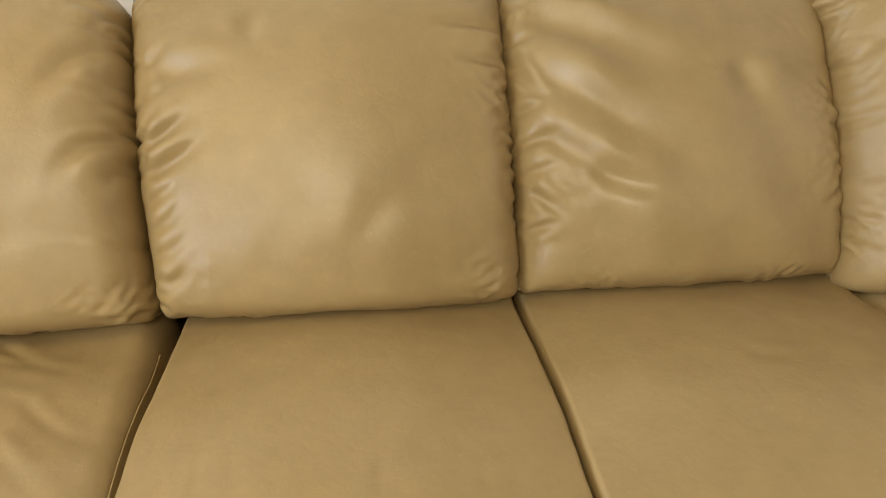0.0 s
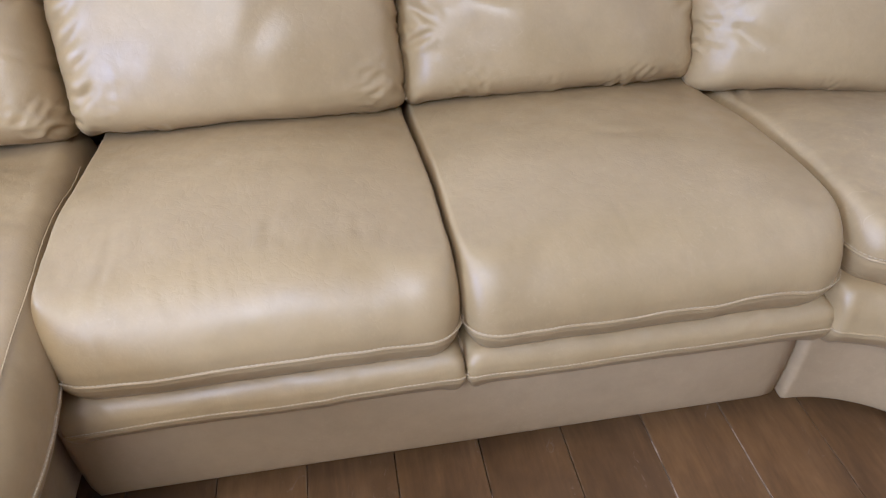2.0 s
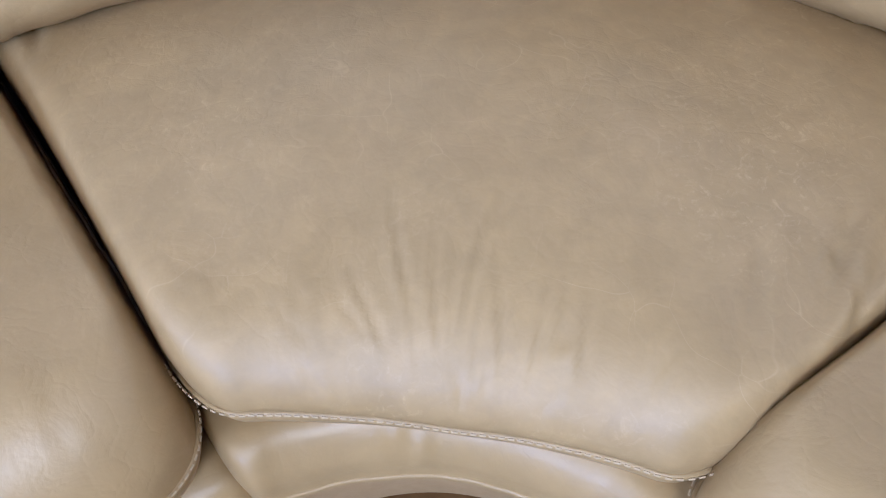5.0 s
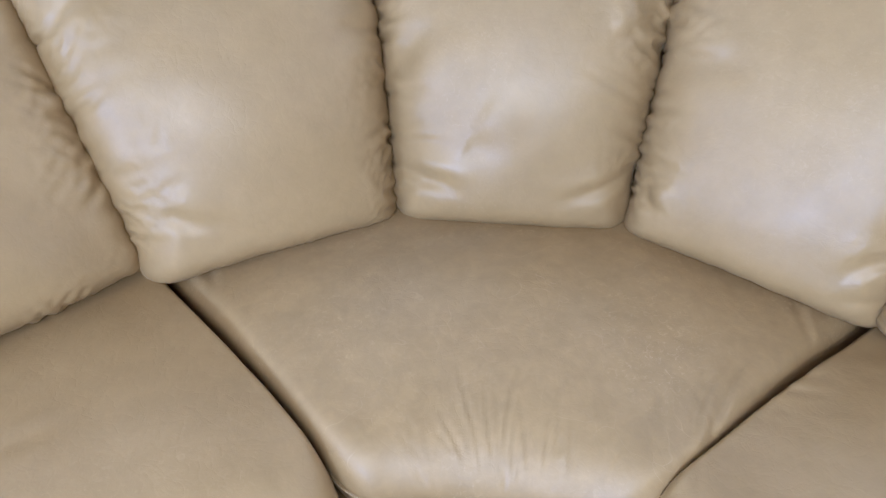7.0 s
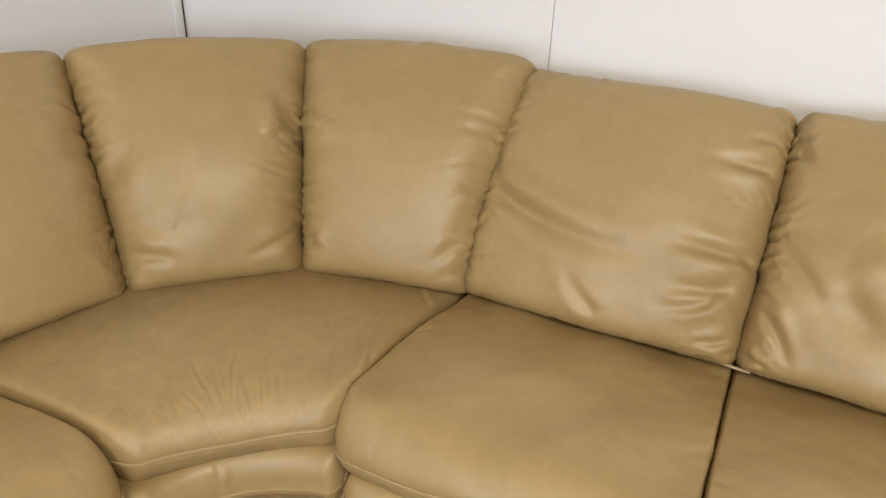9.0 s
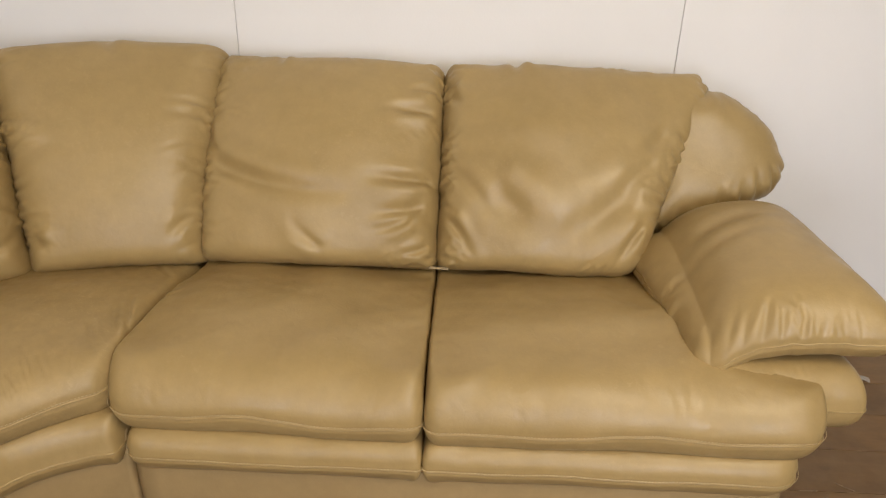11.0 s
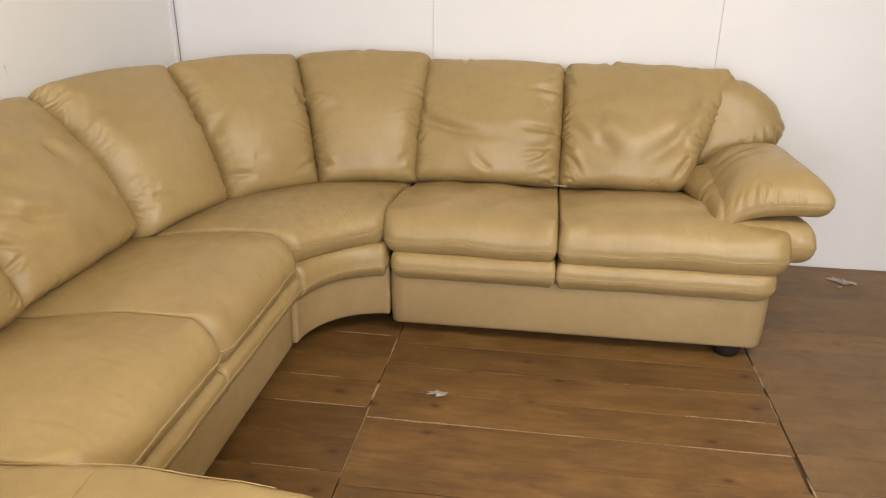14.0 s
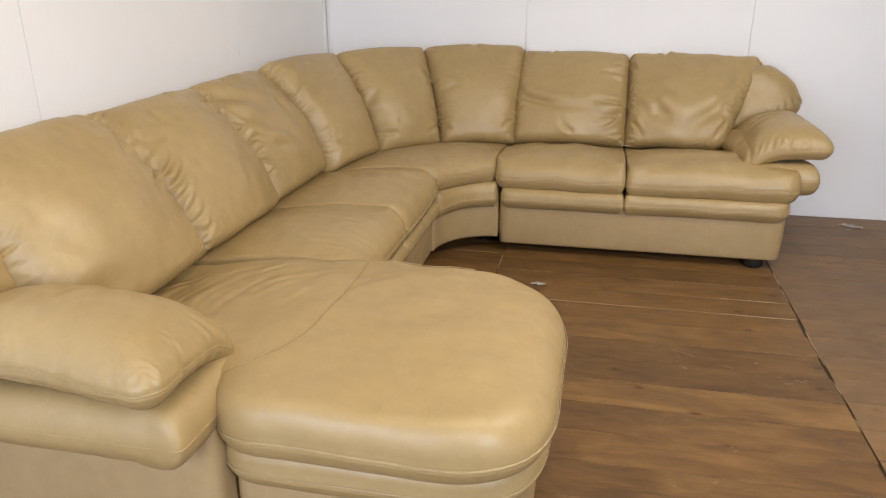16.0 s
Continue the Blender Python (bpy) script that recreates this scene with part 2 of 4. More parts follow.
WALL = wall_material()
PLANK = plank_material("worn_brown_planks", 0.16)
# paler, greyer boards for the rows south of y = -0.63
PLANK_PALE = plank_material("paler_brown_planks", 0.55)
# greyed to weaken the light that the unseen ceiling throws back
CEILING = plain("dim_unseen_ceiling", (0.44, 0.43, 0.41), 0.7, grain=3.0, amount=0.04)
SUBFLOOR = plain("dusty_subfloor", (0.10, 0.066, 0.038), 0.85, grain=8.0, amount=0.25)
BLACK = plain("black_plastic", (0.012, 0.012, 0.013), 0.45)
CHIP = plain("chipped_pale_wood", (0.37, 0.265, 0.155), 0.8, grain=90.0, amount=0.3)
LINING = plain("pale_lining_cloth", (0.36, 0.275, 0.155), 0.85, grain=200.0, amount=0.15)
SCUFF = plain("scuffed_board", (0.225, 0.155, 0.09), 0.8, grain=120.0, amount=0.4)
SEAM = plain("sewn_leather_edge", (0.37, 0.265, 0.12), 0.6, grain=120.0)
THREAD = plain("cream_thread", (0.43, 0.33, 0.185), 0.7, grain=300.0)
# brown that stands for the shade in the slot by the moulding
GAP = plain("gap_shade_brown", (0.10, 0.06, 0.04), 0.9)
TRIM = plain("white_trim", (0.72, 0.71, 0.70), 0.45, grain=5.0, amount=0.05)
# dark only to hold back light bounced from the unseen walls
FAR_WALL = plain("dim_unseen_wall", (0.15, 0.145, 0.136), 0.7, grain=3.0, amount=0.06)
PAPER = plain("crumpled_clear_film", (0.36, 0.32, 0.27), 0.35, grain=60.0)


# ---------------------------------------------------------------- mesh helpers
def mesh_part(name, verts, faces, material, parent=None, label="", smooth=True):
    me = bpy.data.meshes.new(name)
    me.from_pydata([tuple(map(float, v)) for v in verts], [], [tuple(map(int, f)) for f in faces])
    me.materials.append(material)
    if smooth:
        me.polygons.foreach_set("use_smooth", [True] * len(me.polygons))
    me.update()
    ob = new(name, me)
    ob.parent = parent
    if label:
        tagged(ob, label)
    return ob


def part(name, bm, material, parent=None, label="", smooth=False):
    me = bpy.data.meshes.new(name)
    bmesh.ops.recalc_face_normals(bm, faces=bm.faces)
    bm.to_mesh(me)
    bm.free()
    me.materials.append(material)
    if smooth:
        me.polygons.foreach_set("use_smooth", [True] * len(me.polygons))
    ob = new(name, me)
    ob.parent = parent
    if label:
        tagged(ob, label)
    return ob


def box_bm(x0, y0, z0, x1, y1, z1, bevel=0.0, segments=2):
    bm = bmesh.new()
    bmesh.ops.create_cube(bm, size=1)
    for v in bm.verts:
        v.co = Vector(((x0 + x1) / 2 + v.co.x * (x1 - x0), (y0 + y1) / 2 + v.co.y * (y1 - y0), (z0 + z1) / 2 + v.co.z * (z1 - z0)))
    if bevel:
        bmesh.ops.bevel(bm, geom=bm.edges[:], offset=bevel, segments=segments, affect="EDGES", profile=0.5)
    return bm


def outline(corners, n):
    """n evenly spaced points on a closed polygon with rounded corners (x, y, radius), counter-clockwise."""
    pts = []
    k = len(corners)
    for i in range(k):
        p = np.array(corners[i][:2])
        a = np.array(corners[i - 1][:2]) - p
        b = np.array(corners[(i + 1) % k][:2]) - p
        la, lb = np.linalg.norm(a), np.linalg.norm(b)
        r = min(corners[i][2], 0.49 * la, 0.49 * lb)
        for t in np.linspace(0, 1, 12):
            # quadratic curve through the rounded corner
            pts.append((1 - t) ** 2 * (p + a / la * r) + 2 * t * (1 - t) * p + t ** 2 * (p + b / lb * r))
    pts = np.array(pts)
    pts = np.vstack([pts, pts[:1]])
    seg = np.linalg.norm(np.diff(pts, axis=0), axis=1)
    run = np.concatenate([[0], np.cumsum(seg)])
    want = np.linspace(0, run[-1], n, endpoint=False)
    return np.stack([np.interp(want, run, pts[:, 0]), np.interp(want, run, pts[:, 1])], 1)


def smooth_loop(values, times):
    for _ in range(times):
        values = (np.roll(values, 1, 0) + 2 * values + np.roll(values, -1, 0)) / 4
    return values


def lumps(a, b, scale, seed):
    """Smooth uneven swelling, about -1 to 1."""
    rng = np.random.RandomState(seed)
    out = np.zeros_like(a)
    for _ in range(9):
        ang, f, ph = rng.uniform(0, 6.28), rng.uniform(0.5, 1.5) / scale, rng.uniform(0, 6.28)
        out += np.sin(6.28 * f * (a * np.cos(ang) + b * np.sin(ang)) + ph)
    return out / 4.0


def folds(a, b, creases):
    """Valleys with soft shoulders along short bent lines (x0, y0, x1, y1, width, depth)."""
    out = np.zeros_like(a)
    for x0, y0, x1, y1, w, dep in creases:
        dx, dy = x1 - x0, y1 - y0
        length = math.hypot(dx, dy) + 1e-6
        u = ((a - x0) * dx + (b - y0) * dy) / length ** 2
        v = (-(a - x0) * dy + (b - y0) * dx) / length
        v = v + 0.08 * length * np.sin(3.1 * u + 7 * x0 + 3 * y1)
        rise, drop = np.clip(u / 0.2, 0, 1), np.clip((1 - u) / 0.75, 0, 1)
        fade = rise * rise * (3 - 2 * rise) * drop * drop * (3 - 2 * drop)
        out += dep * fade * (-np.exp(-(v / w) ** 2) + 0.75 * np.exp(-((v - 2.0 * w) / (1.5 * w)) ** 2) + 0.35 * np.exp(-((v + 2.0 * w) / (1.5 * w)) ** 2))
    return out


def edge_gathers(pts, centre, count, seed, reach=(0.04, 0.11), depth=0.005, keep=lambda p: True):
    """Short puckers that run inwards from the seam."""
    rng = np.random.RandomState(seed)
    out = []
    span = np.ptp(pts, axis=0)
    for _ in range(count):
        p = pts[rng.randint(len(pts))]
        turn, length, w, d = rng.uniform(-1.0, 1.0), rng.uniform(*reach) * rng.uniform(0.4, 1.2), rng.uniform(0.005, 0.015), depth * rng.uniform(0.25, 1.25)
        if not keep(p):
            continue
        way = (centre - p) / span
        way = np.sign(way) * np.abs(way) ** 3
        way = way / np.linalg.norm(way)
        way = np.array((way[0] * math.cos(turn) - way[1] * math.sin(turn), way[0] * math.sin(turn) + way[1] * math.cos(turn)))
        start = p - way * length * 0.35
        end = p + way * length
        out.append((*start, *end, w, d))
    return out


def settle(x, slack_a, slack_b, rounds, seed, hold=0.16):
    """Lets a sheet of leather with some slack, pinned round its seam, buckle into small folds; its broad form is held."""
    g = x.shape[0]
    rest_form = x.copy()
    sets = []
    for di, dj, k in ((0, 1, 0.5), (1, 0, 0.5), (1, 1, 0.22), (1, -1, 0.22), (0, 3, 0.2), (3, 0, 0.2)):
        if dj >= 0:
            p, q = np.s_[:g - di, :g - dj], np.s_[di:, dj:]
        else:
            p, q = np.s_[:g - di, -dj:], np.s_[di:, :g + dj]
        more = slack_a if di == 0 else slack_b if dj == 0 else (slack_a + slack_b) / 2
        rest = np.linalg.norm(x[q] - x[p], axis=2) * (1 + (more[p] + more[q]) / 2)
        sets.append((p, q, k, rest * (0.992 if max(di, dj) == 3 else 1.0), max(di, dj) == 3))
    rng = np.random.RandomState(seed + 300)
    start = rng.normal(size=(g, g))
    for _ in range(3):
        start[1:-1, 1:-1] = (start[:-2, 1:-1] + start[2:, 1:-1] + start[1:-1, :-2] + start[1:-1, 2:] + start[1:-1, 1:-1]) / 5
    x = x.copy()
    x[1:-1, 1:-1, 2] += (0.004 * start * np.clip((slack_a + slack_b) / 0.05, 0, 1))[1:-1, 1:-1]

    def blurred(d, r=6):
        for axis in (0, 1, 0, 1):
            wide = np.pad(d, [(r + 1, r) if i == axis else (0, 0) for i in range(3)], mode="edge").cumsum(axis)
            d = (np.take(wide, np.arange(2 * r + 1, wide.shape[axis]), axis) - np.take(wide, np.arange(0, wide.shape[axis] - 2 * r - 1), axis)) / (2 * r + 1)
        return d

    for _ in range(rounds):
        move = np.zeros_like(x)
        for p, q, k, rest, stiff in sets:
            d = x[q] - x[p]
            long = np.sqrt((d * d).sum(2)) + 1e-9
            off = (long - rest) / long
            if stiff:
                off = np.minimum(off, 0)
            d *= (0.5 * k * off)[..., None]
            move[p] += d
            move[q] -= d
        move += hold * blurred(rest_form - x)
        x[1:-1, 1:-1] += move[1:-1, 1:-1]
    mild = (x[:-2, 1:-1] + x[2:, 1:-1] + x[1:-1, :-2] + x[1:-1, 2:]) / 4
    x[1:-1, 1:-1] = 0.6 * x[1:-1, 1:-1] + 0.4 * mild
    return x


def cushion(name, corners, place, material, parent, seam, top, bottom, soft_top, soft_bottom, crown=0.0, creases=(), swell=0.0,
            wobble=0.0, seed=1, centre=None, n=900, g=101, label="", lift=None, gathers=0, gather_depth=0.005, gather_keep=lambda p: True, reach=(0.04, 0.11), even=8, lip=0.0, sag=0.0, scallop=0.0,
            quad=(0, 1, 2, 3), slack=(0.0, 0.0, 0.0, 0.0), slack_reach=0.07, rounds=70, groove=None):
    """A stuffed leather cushion: an outline with its seam, a full upper side and a flatter lower side. place maps (a, b, h) to the section.
    quad: the outline's corners that become those of the sheet. slack: spare leather along the sides, the front, the rear and all over."""
    even, passes = even * n * n // 50000 + 1, max(1, n * n // 50000)
    o = outline(corners, n)
    c = np.array(centre if centre is not None else o.mean(0))
    d = np.roll(o, -1, 0) - np.roll(o, 1, 0)
    nrm = np.stack([d[:, 1], -d[:, 0]], 1)
    nrm = nrm / np.linalg.norm(nrm, axis=1)[:, None]
    nrm = smooth_loop(nrm, 4 * passes)
    facing = np.maximum(0.15 * np.linalg.norm(o - c, axis=1), np.einsum("ij,ij->i", o - c, nrm))
    facing = smooth_loop(facing[:, None], even)[:, 0]
    clean = o.copy()
    if wobble:
        rng = np.random.RandomState(seed + 50)
        wave = smooth_loop(rng.normal(size=(n, 1)), 3 * passes) * wobble * 1.6 * passes ** 0.25 + smooth_loop(rng.normal(size=(n, 1)), 40 * passes) * wobble * 4 * passes ** 0.25
        o = o + nrm * wave
    puckers = []
    if scallop:
        # the side seams are drawn in at uneven stitches, each with a short fold running inwards
        rng = np.random.RandomState(seed + 90)
        run = np.cumsum(np.linalg.norm(d, axis=1) / 2)
        beat = 2 * math.pi * run / 0.055 + 5.0 * smooth_loop(rng.normal(size=(n, 1)), 100)[:, 0] * 4
        strength = np.clip(0.5 + 2.2 * smooth_loop(rng.normal(size=(n, 1)), 40)[:, 0], 0, 1.3)
        side_on = np.clip((np.abs(nrm[:, 0]) - 0.5) / 0.3, 0.15, 1)
        notch = np.clip(np.cos(beat), 0, 1) ** 5 * strength * side_on
        o = o - nrm * (notch * scallop)[:, None]
        peak = (notch > 0.25) & (notch >= np.roll(notch, 1)) & (notch > np.roll(notch, -1))
        for i in np.nonzero(peak)[0]:
            turn, length = rng.uniform(-0.7, 0.7), rng.uniform(0.03, 0.10) * notch[i] ** 0.5
            way = -np.array((nrm[i, 0] * math.cos(turn) - nrm[i, 1] * math.sin(turn), nrm[i, 0] * math.sin(turn) + nrm[i, 1] * math.cos(turn)))
            puckers.append((*(o[i] - way * 0.012), *(o[i] + way * length), rng.uniform(0.005, 0.009), scallop * rng.uniform(0.6, 1.3)))
    front = np.clip(-nrm[:, 1], 0, 1) ** 1.5
    soft_front, soft_side = soft_top if isinstance(soft_top, tuple) else (soft_top, soft_top)
    soft_up = soft_side + (soft_front - soft_side) * front
    if lip:
        soft_up = smooth_loop(soft_up[:, None], max(4, n * n // 3500))[:, 0]
    box_mid, box_half = (o.max(0) + o.min(0)) / 2, (o.max(0) - o.min(0)) / 2
    creases = list(creases) + puckers + (edge_gathers(o, c, gathers, seed + 9, reach=reach, depth=gather_depth, keep=gather_keep) if gathers else [])
    dip = np.zeros(n)
    if sag:
        rng = np.random.RandomState(seed + 70)
        dip = (smooth_loop(rng.normal(size=(n, 1)), 60 * passes)[:, 0] * sag * 3.2 + smooth_loop(rng.normal(size=(n, 1)), 8 * passes)[:, 0] * sag * 0.5) * passes ** 0.25

    # the sheet: rings of a square, each side of which follows one side of the outline
    marks = [int(np.argmin(((outline(corners, n) - np.array(corners[i][:2])) ** 2).sum(1))) for i in quad]
    side_at = np.linspace(-1, 1, g)
    s, t = np.meshgrid(side_at, side_at)
    ring = np.maximum(np.abs(s), np.abs(t))
    safe = np.where(ring > 0, ring, 1)
    u, v = s / safe, t / safe
    which = np.where(v <= -0.9999, 0, np.where(u >= 0.9999, 1, np.where(v >= 0.9999, 2, 3)))
    along = np.choose(which, [(u + 1) / 2, (v + 1) / 2, (1 - u) / 2, (1 - v) / 2])
    first = np.array(marks, float)[which]
    last = np.array(marks[1:] + marks[:1], float)[which]
    param = first + ((last - first) % n) * along
    rho = 1 - (1 - ring) ** 1.3

    def at(values, where):
        low = np.floor(where).astype(int)
        f = where - low
        if values.ndim > 1:
            f = f[..., None]
        return values[low % n] * (1 - f) + values[(low + 1) % n] * f

    oo, cc = at(o, param), at(clean, param)
    pos = c + rho[..., None] * (cc - c) + (oo - cc) * (rho ** 14)[..., None]
    a, b = pos[..., 0], pos[..., 1]
    e = (1 - rho) * at(facing, param)
    f = np.sqrt(np.clip(1 - (1 - np.clip(e / (1.35 * at(soft_up, param)), 0, 1)) ** 3, 0, 1))
    h = seam + at(dip, param) * (1 - f) + (top - seam) * f + crown * (1 - np.clip(np.abs(a - box_mid[0]) / box_half[0], 0, 1) ** 2.3) * (1 - np.clip(np.abs(b - box_mid[1]) / box_half[1], 0, 1) ** 2.3)
    if swell:
        h = h + (swell * lumps(a, b, 0.22, seed) + 0.13 * swell * lumps(a, b, 0.075, seed + 3)) * f
    if creases:
        h = h + folds(a, b, creases) * np.clip(f * 1.3, 0, 1)
    if groove:
        h = h + groove(a, b)
    sheet = np.stack([a, b, h], 2)
    if lip:
        edge_in = at(nrm, param) * lip * 0.5
        sheet[..., :2] -= edge_in * (ring >= 1)[..., None]
    if any(slack):
        fade = [np.exp(-w / slack_reach) for w in ((1 - np.abs(s)) * box_half[0], (t + 1) * box_half[1], (1 - t) * box_half[1])]
        patchy = np.clip(0.25 + 1.1 * lumps(a, b, 0.13, seed + 21), 0.0, 1.6)
        patchy_too = np.clip(0.25 + 1.1 * lumps(a, b, 0.15, seed + 22), 0.0, 1.6)
        sheet = settle(sheet, (slack[1] * fade[1] + slack[2] * fade[2]) * patchy + slack[3], slack[0] * fade[0] * patchy_too + slack[3], rounds, seed)

    # the rim of the sheet, in order, and the lower side that hangs from it
    k = g - 1
    rim = [j for j in range(k)] + [i * g + k for i in range(k)] + [k * g + k - j for j in range(k)] + [(k - i) * g for i in range(k)]
    rim_param = param.reshape(-1)[rim]
    o, nrm, dip = at(o, rim_param), at(nrm, rim_param), at(dip, rim_param)
    n = len(rim)
    facing = at(facing, rim_param)
    low = []
    if lip:
        deep = seam - bottom
        for inset, drop in ((0.25, 0.08), (0.6, 0.22), (1.1, 0.40), (1.8, 0.58), (2.8, 0.76), (4.0, 0.90), (6.2, 1.0)):
            w = o - nrm * min(lip * inset, 0.018)
            w = w + (c - w) * (max(0.0, lip * inset - 0.018) / np.linalg.norm(c - w, axis=1))[:, None]
            low.append(np.stack([w[:, 0], w[:, 1], seam - deep * drop + dip * (1 - 0.7 * drop)], 1))
        for r in (0.75, 0.4, 0.1):
            w = c + r * (o - c)
            low.append(np.stack([w[:, 0], w[:, 1], np.full(n, bottom)], 1))
    else:
        for r in (1 - (1 - np.linspace(0, 1, 13)[1:]) ** 1.75)[:-1][::-1]:
            w = c + r * (o - c)
            fl = np.sqrt(np.clip(1 - (1 - np.clip((1 - r) * facing / soft_bottom, 0, 1)) ** 2, 0, 1))
            low.append(np.stack([w[:, 0], w[:, 1], seam - (seam - bottom) * fl], 1))
    flat = sheet.reshape(-1, 3)
    allv = np.vstack([flat] + low + [low[-1].mean(0)])
    if lift is not None:
        allv[:, 2] += lift(allv[:, 0], allv[:, 1])
    seam_pts = allv[rim].copy()
    faces = []
    for i in range(k):
        for j in range(k):
            faces.append((i * g + j, i * g + j + 1, (i + 1) * g + j + 1, (i + 1) * g + j))
    rows = [rim] + [[g * g + r * n + j for j in range(n)] for r in range(len(low))]
    for r in range(len(rows) - 1):
        for j in range(n):
            j2 = (j + 1) % n
            faces.append((rows[r][j], rows[r + 1][j], rows[r + 1][j2], rows[r][j2]))
    for j in range(n):
        faces.append((len(allv) - 1, rows[-1][(j + 1) % n], rows[-1][j]))
    out = place(allv[:, 0], allv[:, 1], allv[:, 2])
    ob = mesh_part(name, np.stack(out, 1), faces, material, parent, label)
    return ob, np.stack(place(seam_pts[:, 0], seam_pts[:, 1], seam_pts[:, 2]), 1), nrm


def tube(name, pts, radius, material, parent, closed=False, label="", sides=6):
    pts = np.asarray(pts, float)
    n = len(pts)
    d = np.gradient(pts, axis=0)
    if closed:
        d = np.roll(pts, -1, 0) - np.roll(pts, 1, 0)
    d /= np.linalg.norm(d, axis=1)[:, None] + 1e-9
    up = np.tile(np.array((0.02, 0.03, 1.0)), (n, 1))
    s = np.cross(d, up)
    s /= np.linalg.norm(s, axis=1)[:, None] + 1e-9
    u = np.cross(s, d)
    verts, faces = [], []
    for i in range(sides):
        a = 2 * math.pi * i / sides
        verts.append(pts + radius * (math.cos(a) * s + math.sin(a) * u))
    verts = np.stack(verts, 1).reshape(-1, 3)
    for i in range(n if closed else n - 1):
        for j in range(sides):
            i2, j2 = (i + 1) % n, (j + 1) % sides
            faces.append((i * sides + j, i * sides + j2, i2 * sides + j2, i2 * sides + j))
    return mesh_part(name, verts, faces, material, parent, label)


def slab(name, corners, place, z0, z1, material, parent, bevel=0.012, n=160, label="", bow=0.0):
    """An upholstered block: rounded outline between two heights, with softened edges and a faint bow of the cloth."""
    o = outline(corners, n)
    c = o.mean(0)
    d = np.roll(o, -1, 0) - np.roll(o, 1, 0)
    nrm = np.stack([d[:, 1], -d[:, 0]], 1)
    nrm = nrm / np.linalg.norm(nrm, axis=1)[:, None]
    levels = []
    for t in (0.0, 0.3, 0.7, 1.0):
        levels.append((z0 + bevel * (1 - math.cos(t * math.pi / 2)), bevel * (1 - math.sin(t * math.pi / 2))))
    for t in np.linspace(0, 1, 10)[1:-1]:
        levels.append((z0 + bevel + (z1 - z0 - 2 * bevel) * t, -bow * math.sin(t * math.pi)))
    for t in (1.0, 0.7, 0.3, 0.0):
        levels.append((z1 - bevel * (1 - math.cos(t * math.pi / 2)), bevel * (1 - math.sin(t * math.pi / 2))))
    rows = []
    for z, inset in levels:
        q = o - nrm * inset
        rows.append(np.stack([q[:, 0], q[:, 1], np.full(n, z)], 1))
    allv = np.vstack(rows + [np.array([[c[0], c[1], z0]]), np.array([[c[0], c[1], z1]])])
    faces = []
    k = len(rows)
    for i in range(k - 1):
        for j in range(n):
            j2 = (j + 1) % n
            faces.append((i * n + j, i * n + j2, (i + 1) * n + j2, (i + 1) * n + j))
    for j in range(n):
        j2 = (j + 1) % n
        faces.append((k * n, j2, j))
        faces.append((k * n + 1, (k - 1) * n + j, (k - 1) * n + j2))
    out = place(allv[:, 0], allv[:, 1], allv[:, 2])
    return mesh_part(name, np.stack(out, 1), faces, material, parent, label)


def straight(a, b, h):
    return a, b, h


CORNER = (1.165, 0.672)      # pivot of the curved corner piece
ARC = 0.27                   # radius of its front
TURN_LENGTH = 0.9            # nominal width of the piece, mapped to a quarter turn


def curved(a, b, h):
    ang = math.pi / 2 * (1 - a / TURN_LENGTH)
    r = ARC + b
    return r * np.cos(ang), r * np.sin(ang), h


def leaning(base_place, d0, z0, lean):
    """In-plane height b runs up a back that leans by some degrees; h comes out towards the sitter."""
    cs, sn = math.cos(radians(lean)), math.sin(radians(lean))

    def put(a, b, h):
        return base_place(a, d0 + b * sn - h * cs, z0 + b * cs + h * sn)

    return put


def curling(base_place, d0, z0, lean0, lean1, height):
    """As leaning, but the lean grows from lean0 at the foot to lean1 at the top, so that the back rolls over to the rear."""
    l0, turn = radians(lean0), radians(lean1 - lean0)

    def put(a, b, h):
        lean = l0 + turn * b / height
        return base_place(a, d0 + height / turn * (math.cos(l0) - np.cos(lean)) - h * np.cos(lean), z0 + height / turn * (np.sin(lean) - math.sin(l0)) + h * np.sin(lean))

    return put


# ---------------------------------------------------------------- the room
WEST, EAST, SOUTH, NORTH, TOP = -3.3, 2.355, -3.3, 1.88, 2.55

# unseen ceiling added to close the room; its grey keeps bounce low
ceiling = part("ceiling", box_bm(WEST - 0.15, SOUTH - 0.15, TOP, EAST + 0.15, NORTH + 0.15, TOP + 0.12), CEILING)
tagged(ceiling, "unseen ceiling closing the room, greyed to cut bounced light", "ceiling", kind="structure")
floor = part("floor", box_bm(WEST - 0.15, SOUTH - 0.15, -0.16, EAST + 0.15, NORTH + 0.15, -0.013), SUBFLOOR)
tagged(floor, "worn brown wooden plank floor with pale joints", "floor", kind="structure")


def wall(name, x0, y0, x1, y1, label, paint=None):
    ob = part(name, box_bm(x0, y0, -0.013, x1, y1, TOP), paint or WALL)
    return tagged(ob, label, "wall", kind="structure")


wall_east = wall("wall_east", EAST + 0.012, SOUTH - 0.15, EAST + 0.15, NORTH + 0.15, "white painted wall of tall flat panels")
wall_north = wall("wall_north", WEST - 0.15, NORTH + 0.012, EAST + 0.012, NORTH + 0.15, "white painted wall of tall flat panels")
# unseen walls added to close the room, darkened so they bounce little light
wall_south = wall("wall_south", WEST - 0.15, SOUTH - 0.15, EAST + 0.012, SOUTH, "unseen wall closing the room, darkened to cut bounced light", FAR_WALL)
